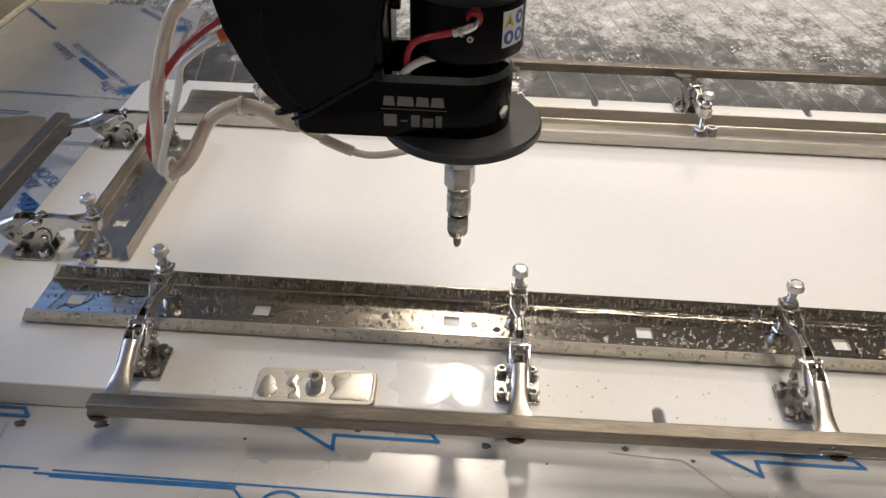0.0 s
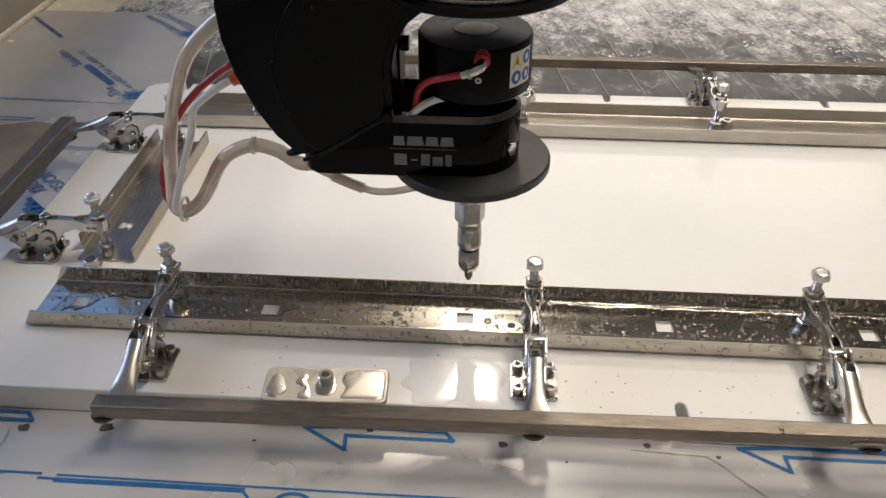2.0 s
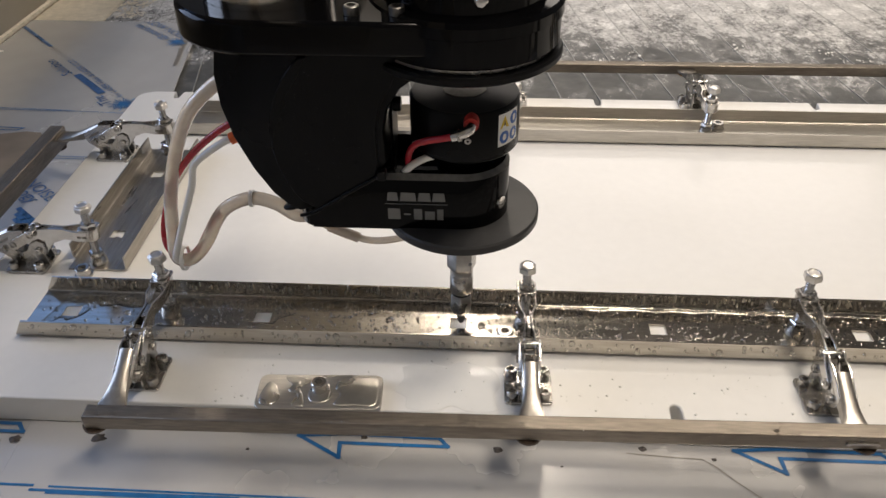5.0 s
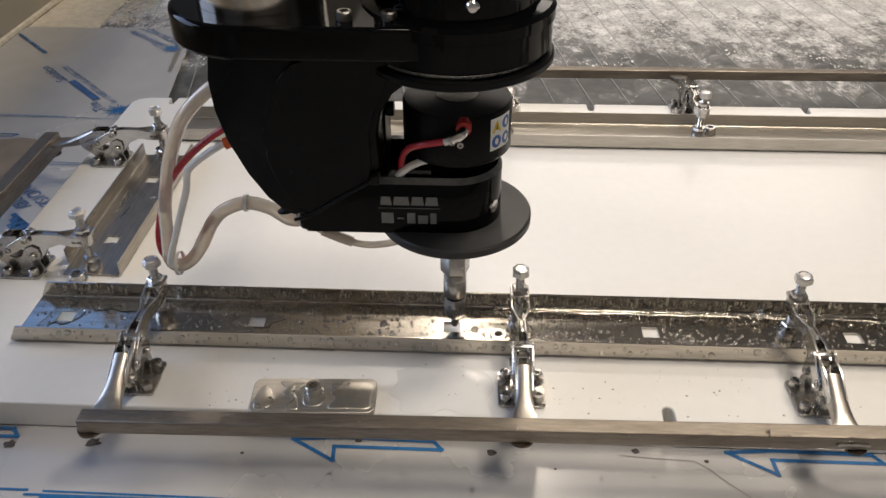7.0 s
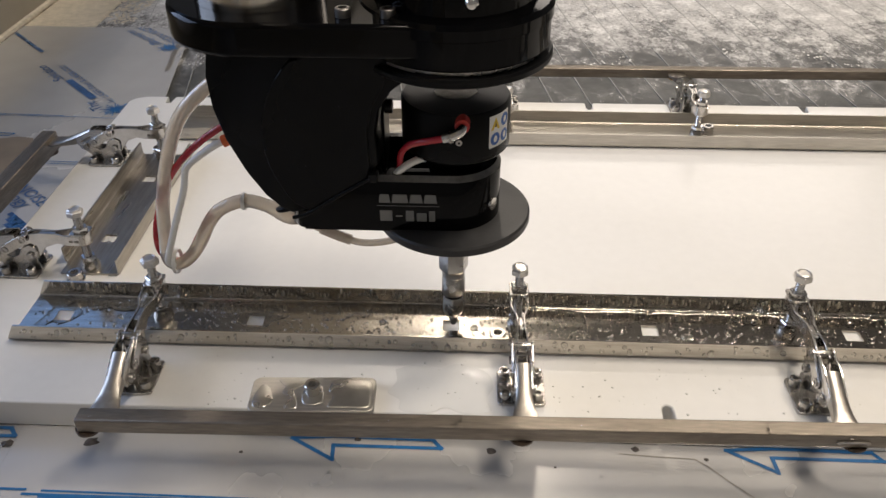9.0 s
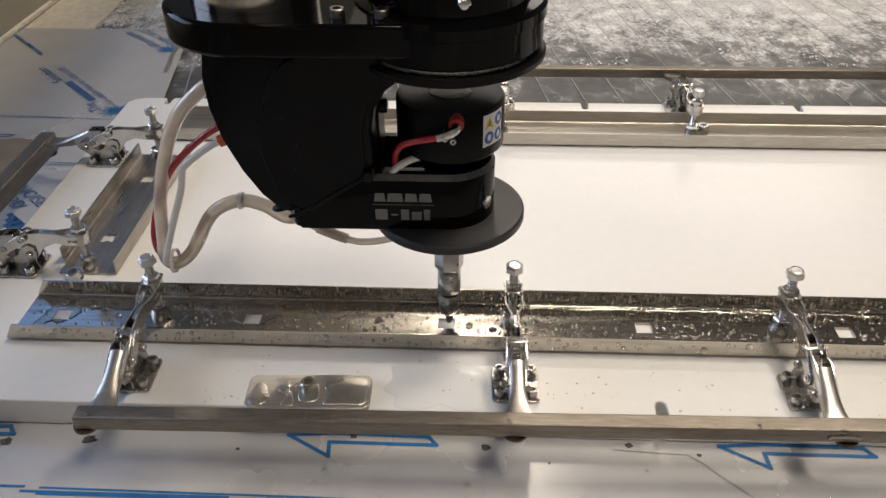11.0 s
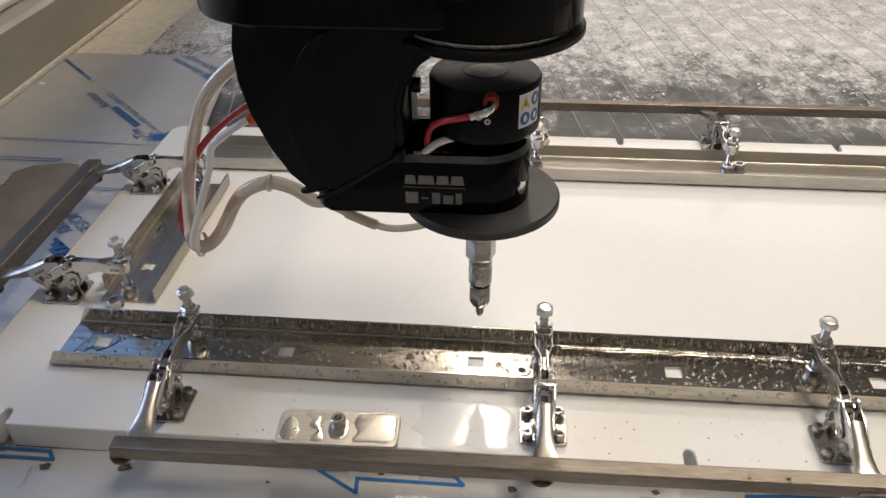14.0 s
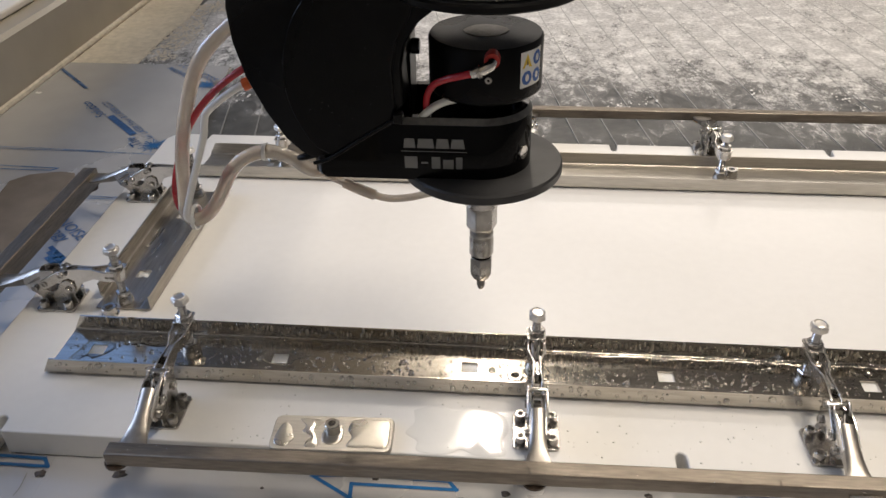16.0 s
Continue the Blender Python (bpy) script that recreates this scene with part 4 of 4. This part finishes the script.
# turret and upper link
hpart("turret_disc", lathe([(0, 0.2500), (0.0650, 0.2500), (0.0662, 0.2510), (0.0662, 0.2545), (0.0650, 0.2560), (0, 0.2560)], HX + 0.001, HY, 72), BLACK, "thin black disc", smooth=True)
hpart("turret_ring", rod(0.0600, 0.2562, 0.2595, HX + 0.001, HY, 64), WORN, "thin steel gasket ring", smooth=True)
hpart("turret", lathe([(0, 0.2597), (0.0622, 0.2597), (0.0640, 0.2615), (0.0640, 0.2790), (0.0655, 0.2800), (0.0655, 0.2870), (0.0630, 0.2900), (0.0560, 0.2915), (0.0560, 0.330), (0, 0.330)], HX + 0.001, HY, 72), BLACKGLOSS,
      "glossy black turret", smooth=True)
LX = -0.122
plate_line = [(LX + 0.060 * math.cos(radians(a)), HY + 0.060 * math.sin(radians(a))) for a in range(90, 271, 6)] + [(HX, HY - 0.060), (HX, HY + 0.060)]
hpart("upper_link", prism(plate_line, 0.2660, 0.2885), BLACKGLOSS, "glossy black upper link", bevel=0.003)
hpart("pivot_column", lathe([(0, 0.2887), (0.0430, 0.2887), (0.0430, 0.34), (0, 0.34)], LX + 0.002, HY, 56), STEEL, "bare steel pivot column", smooth=True)
hpart("cover_mount", box(-0.15, 0.0, HY - 0.034, HY + 0.034, 0.2638, 0.2662), BLACK)
for x in (-0.058, -0.030):
    hpart("link_bolt", socket_head(0.0050, 0.2887, 0.2945, x, HY - 0.045), DARKNUT, smooth=True)
hpart("turret_screw", lathe([(0, -0.0022), (0.0030, -0.0018), (0.0042, -0.0004), (0.0042, 0.004), (0, 0.004)], 0.0215, 0.3010, 20, axis="y", shift=(0, HY - 0.0558, 0)), CHROME, "crosshead screw", smooth=True)

# hoses beside the cover
hpart("hose", tube([(-0.135, 0.006, 0.232), (-0.158, 0.004, 0.224), (-0.178, 0.002, 0.2105), (-0.196, 0.0, 0.191), (-0.2105, 0.0, 0.160), (-0.2225, 0.0, 0.120), (-0.2285, 0.0, 0.080), (-0.2300, 0.0, 0.064), (-0.2260, 0.0, 0.0575), (-0.218, 0.0, 0.0585),
                    (-0.209, 0.0, 0.066), (-0.199, 0.0, 0.080), (-0.188, 0.0, 0.100), (-0.176, 0.0, 0.1130), (-0.157, 0.0, 0.1205), (-0.138, -0.002, 0.1175), (-0.122, -0.004, 0.1085), (-0.110, 0.004, 0.1040)], 0.0055, 16),
      HOSE, "milky translucent hose", smooth=True)
hpart("red_tube", tube([(-0.140, -0.004, 0.198), (-0.160, -0.006, 0.190), (-0.184, -0.006, 0.173), (-0.206, -0.001, 0.150), (-0.224, 0.007, 0.122), (-0.2365, 0.006, 0.088), (-0.2365, 0.004, 0.066), (-0.224, 0.005, 0.0570), (-0.213, 0.007, 0.064), (-0.203, 0.008, 0.080), (-0.193, 0.006, 0.097), (-0.186, 0.002, 0.104)], 0.0028), REDTUBE, "glossy red air tube", smooth=True)
hpart("white_tube", tube([(-0.158, -0.008, 0.1795), (-0.168, -0.010, 0.1755), (-0.182, -0.010, 0.1660), (-0.1935, -0.010, 0.1560), (-0.1965, -0.010, 0.148), (-0.200, -0.009, 0.135), (-0.211, -0.008, 0.108), (-0.222, -0.007, 0.080), (-0.2275, -0.006, 0.064),
                          (-0.2250, -0.004, 0.0590), (-0.219, 0.000, 0.0580)], 0.0028), WHITETUBE, "white air tube", smooth=True)
hpart("tube_collar", tube([(-0.1575, -0.008, 0.1798), (-0.1625, -0.009, 0.1778)], 0.0046, 16, 2), ORANGE, "orange tube collar", smooth=True)
hpart("tube_stem", tube([(-0.140, -0.006, 0.1865), (-0.1580, -0.008, 0.1796)], 0.0034, 16, 2), WORN, smooth=True)
for x, z, r in ((-0.2225, 0.0555, 0.0105), (-0.157, 0.1203, 0.0069)):
    hpart("cable_tie", lathe([(r - 0.0012, -0.0014), (r, -0.0014), (r, 0.0014), (r - 0.0012, 0.0014), (r - 0.0012, -0.0014)], 0.0, z + (0.004 if r > 0.01 else 0), 24, axis="x", shift=(x, 0, 0)), WHITETUBE, "white cable tie", smooth=True)
hpart("abrasive_line", tube([(-0.118, 0.000, 0.1060), (-0.100, 0.0, 0.0965), (-0.085, 0.0, 0.0895), (-0.067, 0.0, 0.0830), (-0.050, 0.0, 0.0835), (-0.030, 0.0, 0.0885), (-0.004, -0.003, 0.0960)], 0.0029), HOSE, "thin pale abrasive line", smooth=True)
hpart("line_joint", tube([(-0.098, 0.0, 0.0957), (-0.085, 0.0, 0.0895), (-0.074, 0.0, 0.0850)], 0.0043, 14, 4), HOSE, smooth=True)

# ---- standing water ----


def pool(name, pts, z, h, label):
    ob = thing(name, label, "water pool", pose(0, 0, 0))
    puddle(pts, z, h, "water", ob)
    return ob


pool("water_film", [(-0.357, -0.030), (-0.351, -0.010), (-0.343, 0.012), (-0.330, 0.015), (-0.336, 0.006), (-0.328, 0.003), (-0.322, 0.005), (-0.318, -0.003), (-0.323, -0.012), (-0.332, -0.018), (-0.340, -0.016), (-0.346, -0.024), (-0.341, -0.033), (-0.350, -0.034)],
     0.0023, 0.0005, "thin uneven water film on the channel's end")
pool("water_film", [(-0.310, 0.010), (-0.300, 0.014), (-0.280, 0.015), (-0.262, 0.013), (-0.268, 0.004), (-0.284, 0.001), (-0.296, 0.004), (-0.306, 0.002)], 0.0023, 0.0006, "thin uneven water film on the channel's end")
pool("water_film", [(-0.178, 0.001), (-0.170, 0.005), (-0.155, 0.0045), (-0.146, 0.001), (-0.136, -0.001), (-0.149, -0.008), (-0.152, -0.0145), (-0.168, -0.0145), (-0.179, -0.009)], 0.0023, 0.0004, "thin ring of water round a square hole")


damp = thing("water_film", "thin bright water film drying on the white plate", "water pool")
puddle([(-0.036, -0.060), (-0.020, -0.054), (0.000, -0.058), (0.012, -0.052), (0.030, -0.056), (0.040, -0.064), (0.043, -0.078), (0.038, -0.090), (0.041, -0.104), (0.020, -0.1065), (0.006, -0.101), (-0.006, -0.1065), (-0.028, -0.105),
        (-0.030, -0.094), (-0.040, -0.086), (-0.034, -0.074)], 0.0002, 0.0002, "water", damp, "", WETPLASTIC)


def water_line(name, x0, x1, y, z, seed, label):
    """An uneven bead of water along a fold."""
    bm, rows = bmesh.new(), []
    n = int((x1 - x0) / 0.0028)
    for k in range(n + 1):
        x = x0 + (x1 - x0) * k / n
        w = 0.0022 + 0.0022 * max(0.0, noise.noise((x * 60, seed, 0.3))) + 0.0025 * max(0.0, noise.noise((x * 190, seed, 4.0)))
        rows.append([bm.verts.new((x, y - w * math.cos(a), z + 0.8 * w * math.sin(a))) for a in (0.0, 0.5, 1.0, 1.571)])
    for a, b in zip(rows, rows[1:]):
        for i in range(3):
            bm.faces.new((a[i], b[i], b[i + 1], a[i + 1]))
    return tagged(link(name, bm, WATER, smooth=True), label, "water", kind="stuff")


water_line("water_bead", -0.345, 0.75, 0.0205, 0.0023, 2, "bead of water along the channel's fold")
water_line("water_bead", -0.33, 0.80, 0.3845, 0.0023, 5, "bead of water along the rear channel's fold")

# ---- droplets ----


def droplets(name, count, area_xy, z, size, seed, label, avoid=(), wall=None, tall=1.0, material=None):
    """Small domed drops, joined into one, lying on a flat or on an upright face."""
    rnd = random.Random(seed)
    bm = bmesh.new()
    (x0, x1), (y0, y1) = area_xy
    laid = []
    for _ in range(count):
        x, y = rnd.uniform(x0, x1), rnd.uniform(y0, y1)
        if any(a <= x <= b and c <= y <= d for a, b, c, d in avoid):
            continue
        r = size * rnd.choice((0.5, 0.6, 0.7, 0.9, 1.0, 1.5))
        if any((x - a) ** 2 + ((y - b) / tall) ** 2 < 1.7 * (r + c) ** 2 for a, b, c in laid):
            continue
        laid.append((x, y, r))
        sx, sy = rnd.uniform(0.8, 1.3), rnd.uniform(0.8, 1.3) * tall
        n, rings = 9, []
        for s, h in ((1.0, 0.0), (0.94, 0.40), (0.68, 0.72), (0.3, 0.86)):
            ring = []
            for k in range(n):
                a = 2 * math.pi * k / n
                u, v, w = r * s * sx * math.cos(a), r * s * sy * math.sin(a), r * h
                ring.append(bm.verts.new((x + u, wall - w, y + v) if wall is not None else (x + u, y + v, z + w)))
            rings.append(ring)
        for a, b in zip(rings, rings[1:]):
            for i in range(n):
                bm.faces.new((a[i], a[(i + 1) % n], b[(i + 1) % n], b[i]))
        bm.faces.new(rings[-1])
    return tagged(link(name, bm, material or WATER, smooth=True), label, "droplets", kind="stuff")


HOLES = [(0.17 * k - 0.003, 0.17 * k + 0.017, -0.016, 0.003) for k in range(-2, 5)]
WEBZ = 0.0023
droplets("web_droplets", 2300, ((-0.28, 0.62), (-0.034, 0.018)), WEBZ, 0.0011, 3, "clear droplets on the front channel", HOLES)
droplets("web_droplets", 190, ((-0.26, 0.62), (-0.033, 0.016)), WEBZ, 0.0019, 23, "large clear drops on the front channel", HOLES)
droplets("flange_droplets", 170, ((-0.30, 0.62), (0.0045, 0.0150)), 0, 0.0018, 24, "large drops on the rear lip", wall=0.0214)
droplets("web_droplets", 330, ((0.075, 0.125), (-0.034, 0.008)), WEBZ, 0.0009, 4, "dense fine droplets on the front channel")
droplets("web_droplets", 70, ((-0.36, -0.28), (-0.034, 0.018)), WEBZ, 0.0016, 5, "droplets on the shaded channel end", HOLES)
droplets("lip_droplets", 260, ((-0.36, 0.62), (0.0050, 0.0135)), 0, 0.0017, 6, "clear drops hanging on the front lip", wall=-0.0394)
droplets("flange_droplets", 480, ((-0.355, 0.62), (0.004, 0.0165)), 0, 0.0012, 7, "clear drops on the rear lip", wall=0.0214)
droplets("flange_drips", 520, ((-0.355, 0.66), (0.008, 0.0150)), 0, 0.0008, 17, "thin dried streaks down the rear lip", wall=0.0214, tall=3.2, material=STREAK)
cover_drops = droplets("cover_droplets", 90, ((-0.115, -0.05), (0.165, 0.255)), 0, 0.0006, 18, "tiny drops on the black cover", wall=HY - 0.0416)
cover_drops.data.transform(Matrix.Translation((-HX, -HY, -HZ)))
cover_drops.parent = head
del cover_drops["category"]
droplets("side_droplets", 520, ((-0.360, -0.312), (0.06, 0.28)), WEBZ, 0.0016, 8, "droplets on the short channel")
droplets("rear_droplets", 130, ((-0.30, 0.75), (0.332, 0.380)), WEBZ, 0.0011, 9, "droplets on the rear channel")
droplets("rear_lip_droplets", 90, ((-0.34, 0.75), (0.005, 0.0135)), 0, 0.0015, 10, "drops on the rear channel's lip", wall=0.3254)
droplets("bar_droplets", 170, ((-0.25, 0.60), (-0.148, -0.139)), 0.0285, 0.0009, 11, "drops on the steel bar")
droplets("plate_droplets", 190, ((-0.2, 0.5), (-0.106, -0.045)), 0.0002, 0.0006, 12, "drops on the white plate", [(-0.15, -0.045, -0.118, -0.074)], material=WETPLASTIC)
droplets("sheet_droplets", 90, ((-0.12, 0.45), (-0.20, -0.135)), SHEET_Z + 0.0009, 0.0010, 13, "drops on the printed film")

# ---- bricks of the bed ----
BRICK_TURN = 0.172
pitch = 0.0515
cells = {}
mesh_for = {}


def brick_mesh(kind):
    rnd = random.Random(kind)
    w, h = pitch - 0.0026, 0.2996
    bm = prism([(0, 0), (w, 0), (w, h), (0, h)], -0.03, -0.0002 * rnd.random())
    me = bpy.data.meshes.new("brick")
    bmesh.ops.recalc_face_normals(bm, faces=bm.faces)
    bm.to_mesh(me)
    bm.free()
    me.materials.append(BRICK)
    return me


kinds = [brick_mesh(k) for k in range(5)]
rnd = random.Random(20)
turned = Matrix.Rotation(BRICK_TURN, 4, "Z")
for j in range(-1, 9):
    for i in range(-22, 44):
        p = turned @ Vector((i * pitch + 0.115, 0.30 * j + 0.42 + (0.15 if i % 2 else 0), 0))
        if not (-0.80 < p.x < 2.3 and 0.10 < p.y < 2.7):
            continue
        if len(cells) >= 300:
            continue
        ob = new("brick", kinds[rnd.randrange(5)])
        ob.parent = bed
        ob.matrix_basis = Matrix.Translation((p.x, p.y, -0.031)) @ turned
        cells[i, j] = ob


joint_bm = box(-0.0007, 0.0007, -0.3, 3.0, -0.02, 0.0)
joint_me = bpy.data.meshes.new("joint_strip")
joint_bm.to_mesh(joint_me)
joint_bm.free()
joint_me.materials.append(JOINT)
for i in range(-14, 44):
    p = turned @ Vector((i * pitch + 0.115 - 0.0013, 0.42, 0))
    ob = new("joint_strip", joint_me)
    ob.parent = bed
    ob.matrix_basis = Matrix.Translation((p.x, p.y, -0.0300)) @ turned


def flakes(name, count, seed, xr, yr, size, material, label):
    """Thin uneven flakes of grit lying on the bed."""
    rnd = random.Random(seed)
    verts, faces = [], []
    for _ in range(count):
        x, y = rnd.uniform(*xr), yr[0] + (yr[1] - yr[0]) * rnd.random() ** 0.85
        if noise.noise((x * 7, y * 5, 3.1)) + 0.5 * noise.noise((x * 22, y * 16, 1.7)) + (y - yr[0]) * 0.9 < 0.22:
            continue
        s, a0 = size * rnd.uniform(0.3, 1.2), rnd.uniform(0, 6.3)
        n = rnd.choice((5, 6, 7))
        b = len(verts)
        for k in range(n):
            a = a0 + 6.283 * k / n
            q = s * rnd.uniform(0.5, 1.2)
            verts.append((x + 0.9 * q * math.cos(a), y + 1.5 * q * math.sin(a), -0.0295 + rnd.uniform(0, 0.0012)))
        faces.append(tuple(range(b, b + n)))
    me = bpy.data.meshes.new(name)
    me.from_pydata(verts, [], faces)
    me.materials.append(material)
    return tagged(new(name, me), label, "grit", kind="stuff")


flakes("sand_flakes", 5000, 8, (-0.66, -0.57), (0.80, 1.9), 0.0034, SAND, "pale sand grains spilling onto the bed")
flakes("grit_flakes", 30000, 5, (-0.62, 1.5), (0.62, 2.0), 0.0024, FOAM, "pale grit flakes scattered over the wet bed")


def slurry():
    """A thin torn film of pale grit over the bed, open where the bricks show through."""
    m = mat("pale_slurry", (0.54, 0.53, 0.52), 0.45, vary=0.3, scale=160, second=(0.84, 0.83, 0.81), second_scale=28, second_amount=0.9, bump=0.5, bump_scale=200, coat=0.2)
    n, l = m.node_tree.nodes, m.node_tree.links
    co = n.new("ShaderNodeTexCoord")
    mp = n.new("ShaderNodeMapping")
    mp.inputs["Scale"].default_value = (1.0, 0.62, 1.0)
    l.new(co.outputs["Object"], mp.inputs["Vector"])
    nz = n.new("ShaderNodeTexNoise")
    nz.inputs["Scale"].default_value, nz.inputs["Detail"].default_value, nz.inputs["Roughness"].default_value = 16, 14, 0.86
    l.new(mp.outputs[0], nz.inputs["Vector"])
    sep = n.new("ShaderNodeSeparateXYZ")
    l.new(co.outputs["Object"], sep.inputs[0])
    lim = n.new("ShaderNodeMapRange")
    lim.inputs["From Min"].default_value, lim.inputs["From Max"].default_value = 0.50, 1.00
    lim.inputs["To Min"].default_value, lim.inputs["To Max"].default_value = -0.085, 0.15
    l.new(sep.outputs["Y"], lim.inputs["Value"])
    add = n.new("ShaderNodeMath")
    l.new(nz.outputs["Fac"], add.inputs[0]), l.new(lim.outputs[0], add.inputs[1])
    cut = n.new("ShaderNodeMapRange")
    cut.inputs["From Min"].default_value, cut.inputs["From Max"].default_value = 0.46, 0.60
    cut.inputs["To Max"].default_value = 0.84
    l.new(add.outputs[0], cut.inputs["Value"])
    l.new(cut.outputs[0], n["Principled BSDF"].inputs["Alpha"])
    bm = bmesh.new()
    bm.faces.new([bm.verts.new(p) for p in ((-0.63, 0.5, -0.0303), (2.2, 0.5, -0.0303), (2.2, 2.6, -0.0303), (-0.63, 2.6, -0.0303))])
    tagged(link("grit_slurry", bm, m), "thin pale grit slurry lying on the wet bed", "grit", kind="stuff")


slurry()


# ---- movement ----
def motions():
    rows = []
    for t, dx, dy, dz in ((0, 0.0, 0, 0.0822), (0.5, 0, 0, 0.0718), (1.5, 0, 0, 0.0514), (2.5, 0, 0, 0.0312), (3.5, 0, 0, 0.0110), (3.9, 0, 0, 0.0030), (4.1, 0, 0, 0.0005), (4.4, 0, 0, 0.0),
                          (6.5, 0, 0, 0), (7.5, 0, 0, 0), (7.75, 0.0016, 0, 0), (8.0, 0.0016, -0.0026, 0), (8.2, 0.0005, -0.0030, 0), (8.4, -0.0024, -0.0030, 0), (8.6, -0.0026, -0.0018, 0),
                          (8.75, -0.0016, 0.0006, 0), (9.0, -0.0006, 0.0004, 0), (9.3, 0, 0, 0), (11.4, 0, 0, 0), (11.6, 0, 0, 0.0018), (12.0, 0.0002, 0, 0.0098), (13.0, 0, 0, 0.0305), (14.0, 0, 0, 0.0512),
                          (15.0, 0, 0, 0.0708), (15.5, 0.0004, 0, 0.0810), (15.7, 0.0018, 0, 0.0840), (16.0, 0.0064, 0, 0.0850)):
        rows.append((t, pose(HX + dx, HY + dy, HZ + dz)))
    walk(head, rows)


motions()
